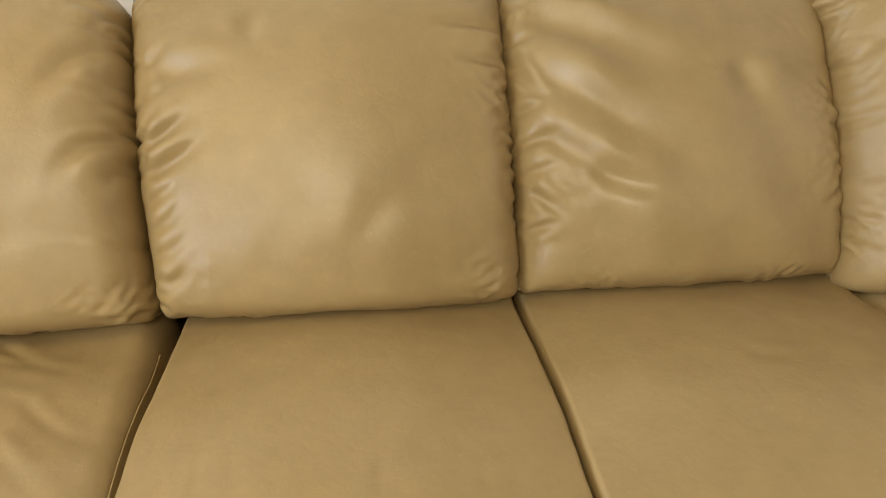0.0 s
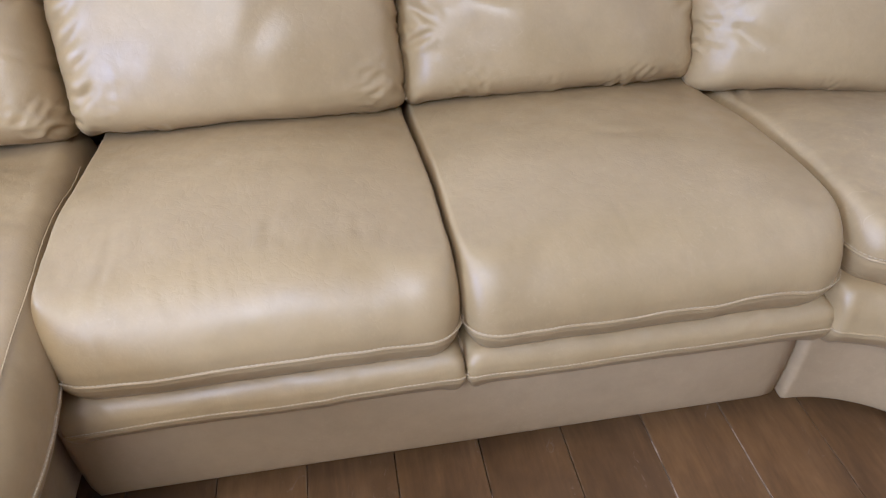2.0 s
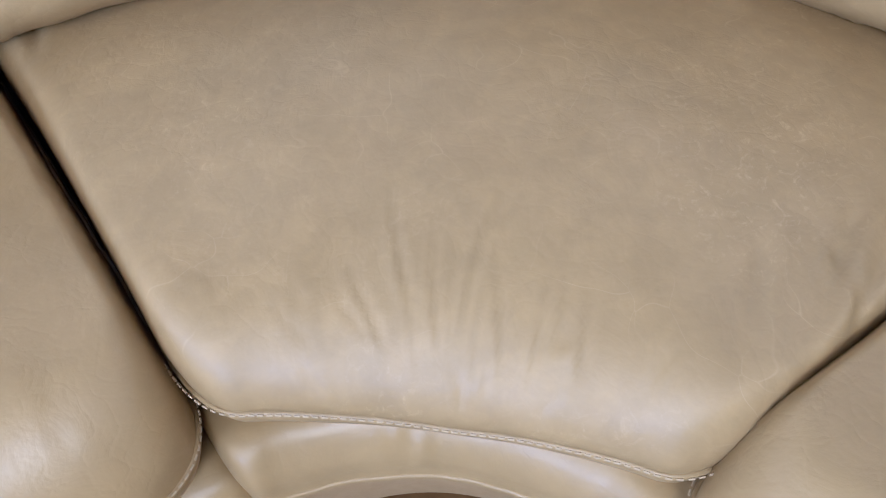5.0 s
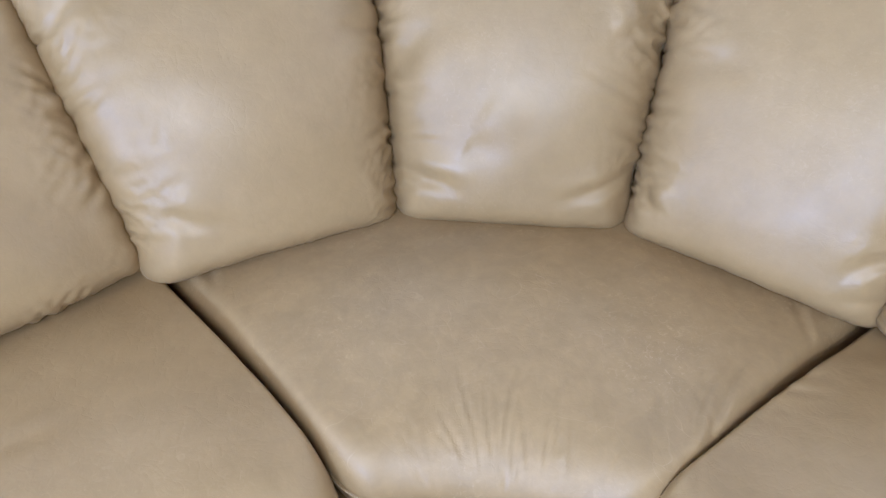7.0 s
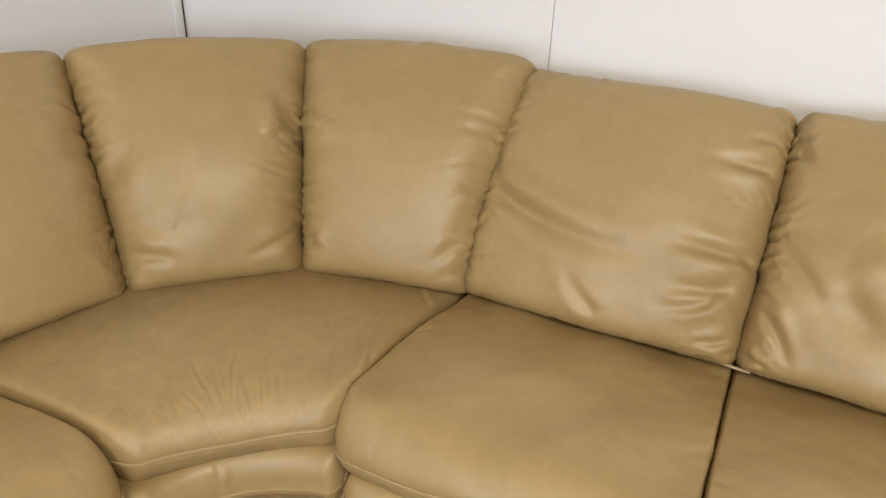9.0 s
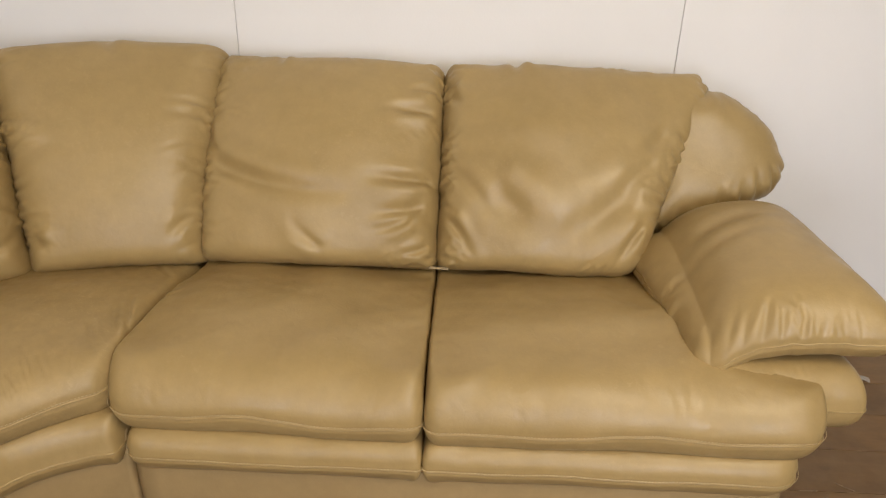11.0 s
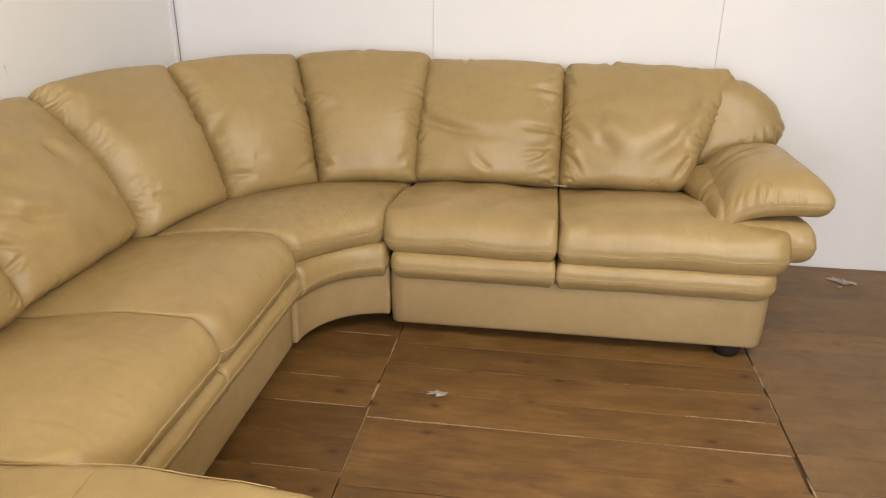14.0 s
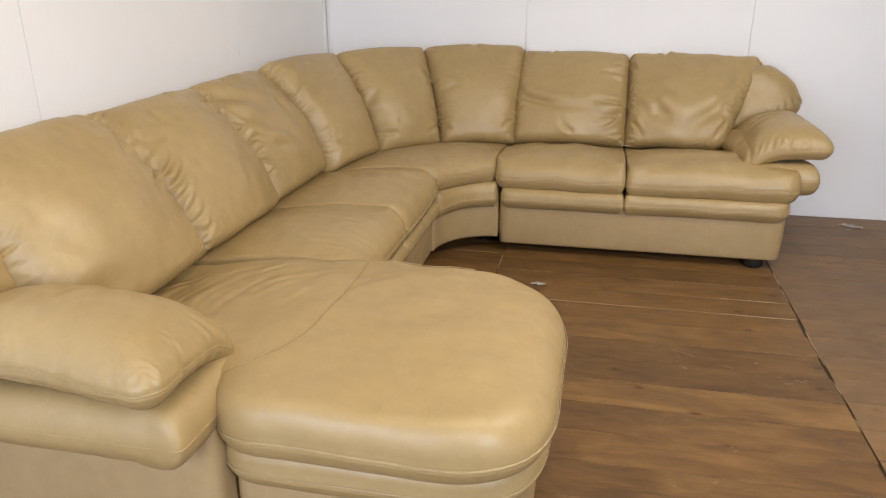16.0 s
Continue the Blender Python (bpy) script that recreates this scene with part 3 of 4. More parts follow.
wall_west = wall("wall_west", WEST - 0.15, SOUTH, WEST, NORTH + 0.012, "unseen wall closing the room, darkened to cut bounced light", FAR_WALL)


# ---------------------------------------------------------------- the sofa
def section(name, m, label):
    ob = new(name)
    ob.matrix_world = m
    return tagged(ob, label, "sofa", "pieces of the sectional sofa")


def foot(parent, x, y, size=1.0):
    bm = bmesh.new()
    prof = [(0.0, 0.0), (0.030, 0.0), (0.036, 0.006), (0.041, 0.03), (0.043, 0.055), (0.040, 0.074), (0.0, 0.074)]
    vs = [bm.verts.new((x + r * size, y, z)) for r, z in prof]
    es = [bm.edges.new((vs[i], vs[i + 1])) for i in range(len(vs) - 1)]
    bmesh.ops.spin(bm, geom=vs + es, cent=(x, y, 0), axis=(0, 0, 1), angle=2 * math.pi, steps=20, use_merge=True)
    bmesh.ops.remove_doubles(bm, verts=bm.verts, dist=0.0005)
    return part("foot", bm, BLACK, parent, "round black plastic foot", True)


def stitches(parent, pts, keep, inset, up):
    """The thread of a top-stitched seam: short dashes along it."""
    verts, faces = [], []
    pts = np.asarray(pts)
    run = np.concatenate([[0], np.cumsum(np.linalg.norm(np.diff(np.vstack([pts, pts[:1]]), axis=0), axis=1))])
    loop = np.vstack([pts, pts[:1]])
    total = run[-1]
    for s in np.arange(0, total, 0.0066):
        ends = []
        for q in (s, s + 0.0044):
            ends.append(np.array([np.interp(q % total, run, loop[:, i]) for i in range(3)]))
        mid = (ends[0] + ends[1]) / 2
        if not keep(mid):
            continue
        d = ends[1] - ends[0]
        d = d / (np.linalg.norm(d) + 1e-9)
        side = np.array((d[1], -d[0], 0)) * 0.0009
        lift = np.array((0, 0, 0.0009))
        off = np.array((0, 0, up)) - side / 0.0009 * inset
        k = len(verts)
        for e in ends:
            for sg in (side, lift, -side, -lift):
                verts.append(e + off + sg)
        faces += [(k, k + 1, k + 5, k + 4), (k + 1, k + 2, k + 6, k + 5), (k + 2, k + 3, k + 7, k + 6), (k + 3, k, k + 4, k + 7), (k, k + 3, k + 2, k + 1), (k + 4, k + 5, k + 6, k + 7)]
    if verts:
        return mesh_part("stitching", verts, faces, THREAD, parent, "pale top-stitched thread", False)


def lining_strip(parent, pts):
    """A fold of the pale inner lining that shows where a back cushion meets the seat."""
    pts = np.array(pts)
    run = np.linspace(0, len(pts) - 1, 24)
    line = np.stack([np.interp(run, np.arange(len(pts)), pts[:, i]) for i in range(3)], 1)
    for _ in range(4):
        line[1:-1] = (line[:-2] + 2 * line[1:-1] + line[2:]) / 4
    return tube("lining_strip", line, 0.0034, LINING, parent, label="pale lining cloth showing below the back cushion", sides=8)


def fine_ripples(a0, a1, b0, b1, count, seed, depth=0.0016, width=(0.004, 0.008), length=(0.06, 0.17)):
    """Shallow creases that run from the front edge of a seat towards its back."""
    r = random.Random(seed)
    out = []
    for _ in range(count):
        a, b, l = r.uniform(a0, a1), r.uniform(b0, b1), r.uniform(*length)
        out.append((a, b, a + r.uniform(-0.035, 0.035), b + l, r.uniform(*width), depth * r.uniform(0.4, 1.2)))
    return out


def seat(parent, corners, place, seed, creases=(), top=0.476, crown=0.032, label="", centre=None, gathers=26, swell=0.004, lift=None, keep=None, soft=(0.115, 0.009), hide=None, g=121, wobble=0.0006, even=8, gather_depth=0.0022, reach=(0.04, 0.11), seam=0.384, sag=0.0060, drop=0.053, quad=(0, 1, 2, 3), slack=(0.02, 0.055, 0.0, -0.004), groove=None):
    def fall(a, b):
        u = np.clip((b - 0.18) / 0.36, 0, 1)
        return -0.036 * u * u * (3 - 2 * u) + (lift(a, b) if lift else 0.0)

    ob, edge, _ = cushion("seat_cushion", corners, place, hide or LEATHER, parent, seam=seam, top=top, bottom=seam - drop, soft_top=soft, soft_bottom=0.030, crown=crown,
                            creases=creases, swell=swell, wobble=wobble, seed=seed, centre=centre, label=label, gathers=gathers, gather_depth=gather_depth, reach=reach, lift=fall, g=g, even=even, lip=0.007, sag=sag,
                            quad=quad, slack=slack, slack_reach=0.09, rounds=60, groove=groove)
    tube("welt", edge, 0.0030, LEATHER, ob, True, sides=8)
    if keep:
        stitches(ob, edge, keep, -0.0056, 0.0085)
    return ob


def seam_line(ob, path, radius=0.0012):
    """A sewn joint across the upper side of a cushion, laid on its surface."""
    co = np.array([v.co for v in ob.data.vertices])
    path = np.array(path)
    run = np.concatenate([[0], np.cumsum(np.linalg.norm(np.diff(path, axis=0), axis=1))])
    want = np.linspace(0, run[-1], 120)
    xy = np.stack([np.interp(want, run, path[:, i]) for i in range(2)], 1)
    for _ in range(12):
        xy[1:-1] = (xy[:-2] + 2 * xy[1:-1] + xy[2:]) / 4
    pts = []
    for x, y in xy:
        near = co[np.argsort((co[:, 0] - x) ** 2 + (co[:, 1] - y) ** 2)[:10]]
        pts.append((x, y, near[:, 2].max() + 0.0003))
    z = np.array([q[2] for q in pts])
    for _ in range(10):
        z[1:-1] = (z[:-2] + 2 * z[1:-1] + z[2:]) / 4
    return tube("seam", [(x, y, h) for (x, y), h in zip(xy, z)], radius, SEAM, ob, False, "sewn seam across the seat")


def band(parent, corners, place, seed, label="", top=0.340, quad=(0, 1, 2, 3), keep=lambda p: p[1] < 0.03, seam=0.284):
    ob, edge, _ = cushion("lower_roll", corners, place, LEATHER, parent, seam=seam, top=top, bottom=seam - 0.052, soft_top=(0.042, 0.016), soft_bottom=0.028, crown=0.0,
                            swell=0.0012, wobble=0.0004, seed=seed, gathers=8, gather_depth=0.002, label=label, g=91, lip=0.009, sag=0.0028, quad=quad, slack=(0.01, 0.07, 0.0, -0.005), rounds=50)
    tube("welt", edge, 0.0026, LEATHER, ob, True, sides=8)
    stitches(ob, edge, keep, -0.0052, 0.0065)
    return ob


def back(parent, place, a0, a1, seed, height=0.545, creases=(), label="", d0=0.522, lean=(21, 53), bow=0.038, thick=0.066, z0=0.448, shape=None, left=0.0, right=0.0, swell=0.005, gathers=10, soft=0.050, gather_depth=0.0034, scallop=0.0055,
         quad=(0, 1, 2, 3), slack=(0.22, 0.08, 0.06, -0.003), slack_reach=0.05, top_radius=0.03):
    w = a1 - a0
    corners = shape or [(a0 - 0.0015, 0.0, 0.026), (a1 + 0.0015, 0.0, 0.026), (a1 + 0.0015 + right, height, top_radius), (a0 - 0.0015 + left, height, top_radius)]
    put = curling(place, d0, z0, *lean, height)
    cs = [(a0 + x0 * w, y0 * height, a0 + x1 * w, y1 * height, wd, dp * 1.45) for x0, y0, x1, y1, wd, dp in creases]
    ob, edge, _ = cushion("back_cushion", corners, put, LEATHER, parent, seam=0.0, top=thick, bottom=-0.10, soft_top=(0.045, soft), soft_bottom=0.09, crown=0.034,
                            creases=cs, swell=swell, wobble=0.0013, gather_keep=lambda q: q[1] > 0.05, seed=seed, label=label, gathers=gathers, gather_depth=gather_depth, g=151, reach=(0.05, 0.12), scallop=scallop,
                            quad=quad, slack=slack, slack_reach=slack_reach, rounds=110, lift=lambda a, b: bow * (1 - np.clip(np.abs(a - (a0 + a1) / 2) / (w / 2), 0, 1) ** 2) * (1 - 0.75 * np.clip(b / height, 0, 1) ** 2))
    tube("welt", edge, 0.0009, LEATHER, ob, True)
    return ob


# --- the armless two-seat piece
A = section("armless_sofa_section", pose(-0.028, 0.954, 0), "tan leather two-seat armless section of the sectional sofa")
WA = 1.193
slab("base", [(0.004, 0, 0.015), (WA - 0.004, 0, 0.015), (WA - 0.004, 0.86, 0.03), (0.004, 0.86, 0.03)], straight, 0.072, 0.31, LEATHER_BASE, A, bow=0.004)
slab("back_frame", [(0.004, 0.72, 0.03), (WA - 0.004, 0.72, 0.03), (WA - 0.004, 0.90, 0.05), (0.004, 0.90, 0.05)], straight, 0.30, 0.70, LEATHER_BASE, A, bevel=0.03)
for i in range(2):
    a0, a1 = (0.0, 0.597) if i == 0 else (0.597, 1.193)
    f0, f1 = (0.029, 0.6135) if i == 0 else (0.6090, 1.212)
    band(A, [(f0 + 0.002, -0.041, 0.014), (f1 + 0.0015, -0.041, 0.014), (a1 - 0.002, 0.6, 0.03), (a0 + 0.002, 0.6, 0.03)], straight, 11 + i, top=0.328)
    ripples = fine_ripples(0.07, 0.52, -0.05, 0.06, 18, 5, 0.0009, (0.005, 0.009), (0.06, 0.18)) + [(0.128, -0.045, 0.118, 0.0, 0.005, 0.0030)] if i == 0 else \
        fine_ripples(0.66, 1.15, -0.05, 0.02, 7, 8, 0.0007) + [(0.88, 0.28, 1.0, 0.25, 0.014, 0.0018)]
    seat(A, [(f0, -0.045, (0.085, 0.06)[i]), (f1, -0.045, (0.06, 0.085)[i]), (a1 - 0.001, 0.62, 0.015), (max(a0 + 0.001, 0.026), 0.62, 0.015)], straight, 21 + i, creases=ripples,
         keep=lambda p: p[1] < 0.03, gathers=6, gather_depth=0.0012, swell=0.0022, seam=0.373, slack=(0.02, 0.035, 0.0, -0.005))
back(A, straight, 0.001, 0.597, 31, left=-0.034, creases=[(0.0, 0.50, 0.17, 0.56, 0.010, 0.009), (0.0, 0.42, 0.22, 0.50, 0.012, 0.008), (1.0, 0.83, 0.76, 0.76, 0.010, 0.009), (1.0, 0.72, 0.80, 0.66, 0.010, 0.007),
     (0.50, 0.22, 0.96, 0.38, 0.032, 0.004), (0.02, 0.13, 0.13, 0.15, 0.008, 0.005), (0.03, 0.72, 0.30, 0.66, 0.02, 0.008), (0.6, 0.98, 0.66, 0.86, 0.010, 0.006), (0.28, 0.75, 0.34, 0.86, 0.018, 0.003),
     (0.0, 0.72, 0.12, 0.78, 0.009, 0.0042), (0.0, 0.62, 0.15, 0.68, 0.009, 0.0042), (0.0, 0.34, 0.16, 0.42, 0.009, 0.0042), (0.0, 0.26, 0.13, 0.33, 0.008, 0.0042), (0.0, 0.19, 0.15, 0.26, 0.008, 0.0036), (0.01, 0.08, 0.12, 0.17, 0.007, 0.0036)])
back(A, straight, 0.597, 1.180, 32, d0=0.538, bow=0.026, creases=[(0.0, 0.80, 0.70, 0.62, 0.030, 0.011), (0.02, 0.62, 0.50, 0.42, 0.022, 0.007), (0.02, 0.46, 0.30, 0.36, 0.014, 0.006), (0.66, 0.66, 0.70, 0.44, 0.022, 0.007),
     (0.18, 0.34, 0.48, 0.31, 0.018, 0.008), (0.0, 0.66, 0.12, 0.56, 0.008, 0.008), (0.02, 0.30, 0.14, 0.24, 0.008, 0.006), (0.27, 0.92, 0.36, 0.80, 0.012, 0.007),
     (0.0, 0.74, 0.10, 0.80, 0.008, 0.005), (0.0, 0.52, 0.12, 0.58, 0.008, 0.006), (0.0, 0.42, 0.14, 0.49, 0.008, 0.006), (0.0, 0.33, 0.12, 0.40, 0.008, 0.005), (0.01, 0.17, 0.12, 0.24, 0.007, 0.005)])
lining_strip(A, [(0.592, 0.516, 0.466), (0.63, 0.513, 0.468), (0.67, 0.512, 0.468), (0.70, 0.514, 0.465)])
for x in (0.08, WA - 0.08):
    for y in (0.09, 0.80):
        foot(A, x, y)

# --- the curved corner piece
C = section("corner_sofa_section", pose(*CORNER, 0), "tan leather curved corner section of the sectional sofa")
T = TURN_LENGTH


slab("base", [(0.006, 0, 0.012), (0.225, 0.0, 0.3), (0.45, 0.0, 0.3), (0.675, 0.0, 0.3), (T - 0.006, 0, 0.012), (T - 0.006, 0.88, 0.05), (0.45, 0.88, 0.4), (0.006, 0.88, 0.05)], curved, 0.072, 0.31, LEATHER_BASE, C, bow=0.004, n=300)
slab("back_frame", [(0.006, 0.72, 0.03), (0.45, 0.72, 0.3), (T - 0.006, 0.72, 0.03), (T - 0.006, 0.90, 0.05), (0.45, 0.90, 0.3), (0.006, 0.90, 0.05)], curved, 0.30, 0.70, LEATHER_BASE, C, bevel=0.03, n=300)
band(C, [(0.010, -0.040, 0.05), (0.3, -0.052, 0.2), (0.6, -0.052, 0.2), (T - 0.010, -0.040, 0.05), (T - 0.006, 0.6, 0.03), (0.45, 0.6, 0.2), (0.006, 0.6, 0.03)], curved, 13, top=0.362, quad=(0, 3, 4, 6), keep=lambda p: False)
seat(C, [(0.030, -0.008, 0.07), (0.22, -0.045, 0.2), (0.45, -0.060, 0.2), (0.68, -0.045, 0.2), (T - 0.030, -0.012, 0.07), (T - 0.001, 0.60, 0.03), (0.45, 0.60, 0.2), (0.001, 0.60, 0.03)], curved, 24,
     creases=[(0.437, -0.03, 0.412, 0.09, 0.0045, 0.0020), (0.55, -0.03, 0.475, 0.07, 0.005, 0.0022), (0.35, -0.03, 0.295, 0.06, 0.005, 0.0019), (0.615, 0.0, 0.55, 0.10, 0.005, 0.0013),
              (0.326, -0.02, 0.27, 0.03, 0.004, 0.0013), (0.745, -0.01, 0.71, 0.09, 0.006, 0.0013), (0.40, -0.04, 0.385, 0.04, 0.004, 0.0013), (0.50, -0.05, 0.485, 0.03, 0.004, 0.0015), (0.88, 0.11, 0.76, 0.18, 0.005, 0.0024),
              (0.87, 0.07, 0.81, 0.22, 0.005, 0.0024),
              (0.79, 0.22, 0.875, 0.07, 0.006, 0.0048), (0.82, 0.27, 0.89, 0.11, 0.005, 0.0044), (0.84, 0.20, 0.90, 0.07, 0.005, 0.0026), (0.74, 0.14, 0.83, 0.03, 0.008, 0.0043), (0.07, 0.52, 0.02, 0.40, 0.006, 0.0051), (0.82, 0.50, 0.89, 0.36, 0.006, 0.0051),
              (0.47, -0.02, 0.50, 0.13, 0.0045, 0.0028), (0.385, 0.0, 0.36, 0.12, 0.0045, 0.0026), (0.59, -0.03, 0.56, 0.06, 0.005, 0.0026), (0.66, -0.02, 0.60, 0.05, 0.005, 0.0022)],
     keep=lambda p: math.hypot(p[0], p[1]) < 0.36 or (p[1] < 0.05 and p[0] < 0.72), centre=(0.45, 0.27), gathers=0, swell=0.0012, hide=LEATHER_WORN, g=131, quad=(0, 4, 5, 7), wobble=0.0, even=90, soft=(0.10, 0.024), sag=0.0012, seam=0.412, drop=0.056)
folds_corner = [
    [(0.05, 0.75, 0.30, 0.70, 0.020, 0.006), (1.0, 0.60, 0.75, 0.50, 0.02, 0.006), (0.1, 0.22, 0.3, 0.12, 0.012, 0.005)],
    [(0.02, 0.40, 0.20, 0.56, 0.016, 0.011), (1.0, 0.55, 0.82, 0.76, 0.014, 0.010), (0.02, 0.18, 0.30, 0.09, 0.012, 0.008), (0.98, 0.20, 0.70, 0.08, 0.010, 0.006), (0.28, 0.24, 0.5, 0.19, 0.022, 0.003)],
    [(0.0, 0.45, 0.35, 0.55, 0.02, 0.006), (0.03, 0.17, 0.14, 0.08, 0.010, 0.006), (0.97, 0.22, 0.82, 0.10, 0.010, 0.006), (0.5, 0.98, 0.54, 0.86, 0.010, 0.005)],
]
for i in range(3):
    back(C, curved, i * T / 3 - (0.018 if i == 0 else 0.0), (i + 1) * T / 3 + (0.014 if i == 2 else 0.0), 41 + i, height=0.568, z0=0.437, d0=0.512, lean=(17, 49), thick=0.075, creases=folds_corner[i], gathers=4, swell=0.003, gather_depth=0.0024, soft=0.048, scallop=0.0040, slack=(0.14, 0.05, 0.06, -0.003), slack_reach=0.035, top_radius=0.018)
for r, g in ((0.47, 76), (0.47, 14), (1.05, 84), (1.05, 45), (1.05, 6)):
    foot(C, r * math.cos(radians(g)), r * math.sin(radians(g)))


# --- pieces with an arm
def arm(parent, k, inner):
    """The padded arm beside a seat; k is 1 where it stands to the right of the seat, -1 to the left; inner is its inner side."""
    def flip(a, b, h):
        return k * a, b, h

    w = inner
    slab("arm_panel", [(w + 0.03, 0.035, 0.02), (w + 0.205, 0.035, 0.03), (w + 0.205, 0.88, 0.04), (w + 0.03, 0.88, 0.04)], flip, 0.072, 0.43, LEATHER_BASE, parent, bow=0.003)
    ob, edge, _ = cushion("arm_roll", [(w + 0.02, 0.03, 0.03), (w + 0.325, 0.03, 0.022), (w + 0.322, 0.85, 0.05), (w + 0.02, 0.85, 0.05)], flip, LEATHER, parent,
                          seam=0.425, top=0.50, bottom=0.350, soft_top=0.06, soft_bottom=0.07, swell=0.002, wobble=0.0015, seed=61, gathers=10, gather_depth=0.002, slack=(0.03, 0.05, 0.0, -0.003), rounds=50)
    tube("welt", edge, 0.0016, LEATHER, ob, True)

    def drape(a, b):
        u = np.clip((a - w - 0.02) / 0.34, 0, 1)
        v = np.clip(b / 0.56, 0, 1.1)
        return 0.098 * (1 - np.exp(-u / 0.22)) - 0.004 * u + 0.022 * v * (1 - 0.5 * u)

    ob, edge, _ = cushion("arm_pad", [(w - 0.002, 0.055, 0.05), (w + 0.372, 0.035, 0.06), (w + 0.318, 0.60, 0.10), (w - 0.06, 0.58, 0.08)], flip, LEATHER, parent,
                          seam=0.472, top=0.542, bottom=0.425, soft_top=0.10, soft_bottom=0.07, crown=0.045, swell=0.003, wobble=0.0016, seed=63, gathers=70,
                          gather_depth=0.0040, gather_keep=lambda p: p[1] < 0.3 and p[0] < w + 0.26, reach=(0.02, 0.05), lift=drape, g=121, lip=0.009, sag=0.003, even=60, slack=(0.06, 0.17, 0.02, -0.005), slack_reach=0.045, rounds=90,
                          creases=[(w + 0.005, 0.04, w + 0.04, 0.13, 0.007, 0.008), (w + 0.03, 0.03, w + 0.075, 0.11, 0.007, 0.010), (w + 0.06, 0.02, w + 0.09, 0.10, 0.006, 0.009), (w + 0.095, 0.02, w + 0.13, 0.11, 0.007, 0.011),
                                   (w + 0.13, 0.02, w + 0.15, 0.09, 0.006, 0.009), (w + 0.17, 0.02, w + 0.185, 0.08, 0.006, 0.007), (w + 0.21, 0.02, w + 0.22, 0.07, 0.006, 0.005), (w + 0.36, 0.06, w + 0.31, 0.12, 0.018, 0.001),
                                   (w - 0.05, 0.30, w + 0.05, 0.27, 0.012, 0.004), (w - 0.05, 0.24, w + 0.02, 0.19, 0.009, 0.003), (w + 0.03, 0.36, w + 0.26, 0.40, 0.022, 0.006), (w + 0.0, 0.30, w + 0.25, 0.31, 0.020, 0.004)])
    tube("welt", edge, 0.0022, LEATHER, ob, True)
    put = leaning(flip, 0.645, 0.46, 22)
    ob, edge, _ = cushion("arm_wing", [(w - 0.03, 0.03, 0.04), (w + 0.16, 0.075, 0.08), (w + 0.335, 0.165, 0.04), (w + 0.368, 0.225, 0.04), (w + 0.32, 0.34, 0.10), (w + 0.20, 0.43, 0.10), (w + 0.0, 0.44, 0.05)], put, LEATHER, parent,
                          seam=0.0, top=0.10, bottom=-0.10, soft_top=0.09, soft_bottom=0.09, crown=0.02, swell=0.004, wobble=0.002, seed=65, gathers=40, gather_depth=0.004, g=111, even=40, quad=(0, 3, 5, 6), slack=(0.06, 0.22, 0.02, -0.005), slack_reach=0.05, rounds=90,
                          creases=[(w + 0.38, 0.21, w + 0.29, 0.24, 0.008, 0.012), (w + 0.34, 0.16, w + 0.28, 0.25, 0.008, 0.014), (w + 0.29, 0.14, w + 0.25, 0.23, 0.007, 0.012), (w + 0.25, 0.12, w + 0.22, 0.20, 0.007, 0.010),
                                   (w + 0.20, 0.09, w + 0.17, 0.18, 0.007, 0.010), (w + 0.15, 0.07, w + 0.13, 0.15, 0.007, 0.009), (w + 0.10, 0.05, w + 0.08, 0.13, 0.007, 0.008), (w + 0.05, 0.03, w + 0.03, 0.10, 0.007, 0.007), (w + 0.37, 0.27, w + 0.29, 0.28, 0.009, 0.005)])
    tube("welt", edge, 0.0018, LEATHER, ob, True)


B = section("right_arm_sofa_section", pose(1.424, 0.668, 0, 0, 0, -90), "tan leather two-seat section with one padded arm")
slab("base", [(0.004, 0, 0.015), (1.335, 0, 0.06), (1.335, 0.88, 0.03), (0.004, 0.88, 0.03)], straight, 0.047, 0.31, LEATHER_BASE, B, bow=0.004)
slab("back_frame", [(0.004, 0.74, 0.03), (1.30, 0.74, 0.03), (1.30, 0.91, 0.05), (0.004, 0.91, 0.05)], straight, 0.30, 0.70, LEATHER_BASE, B, bevel=0.03)
band(B, [(0.003, -0.041, 0.045), (0.5995, -0.041, 0.014), (0.594, 0.6, 0.03), (0.003, 0.6, 0.03)], straight, 15, seam=0.286)
band(B, [(0.5965, -0.041, 0.014), (1.352, -0.041, 0.10), (1.34, 0.14, 0.06), (1.10, 0.3, 0.05), (1.10, 0.6, 0.03), (0.600, 0.6, 0.03)], straight, 16, quad=(0, 1, 4, 5), seam=0.286)
seat(B, [(-0.038, -0.03, 0.09), (0.6000, -0.04, 0.040), (0.6000, 0.6, 0.015), (0.0, 0.6, 0.015)], straight, 25, creases=fine_ripples(0.05, 0.56, -0.05, 0.02, 12, 9, 0.0014, (0.004, 0.009), (0.04, 0.10)), keep=lambda p: p[1] < 0.03, gather_depth=0.0018)
seat(B, [(0.5955, -0.04, 0.040), (1.375, -0.04, 0.11), (1.375, 0.13, 0.08), (1.18, 0.22, 0.07), (1.15, 0.6, 0.015), (0.5955, 0.6, 0.015)], straight, 26, creases=fine_ripples(0.66, 1.30, -0.05, 0.02, 12, 10, 0.0014, (0.004, 0.009), (0.04, 0.10)), keep=lambda p: p[1] < 0.03, centre=(0.95, 0.24), gather_depth=0.0018, quad=(0, 1, 4, 5))
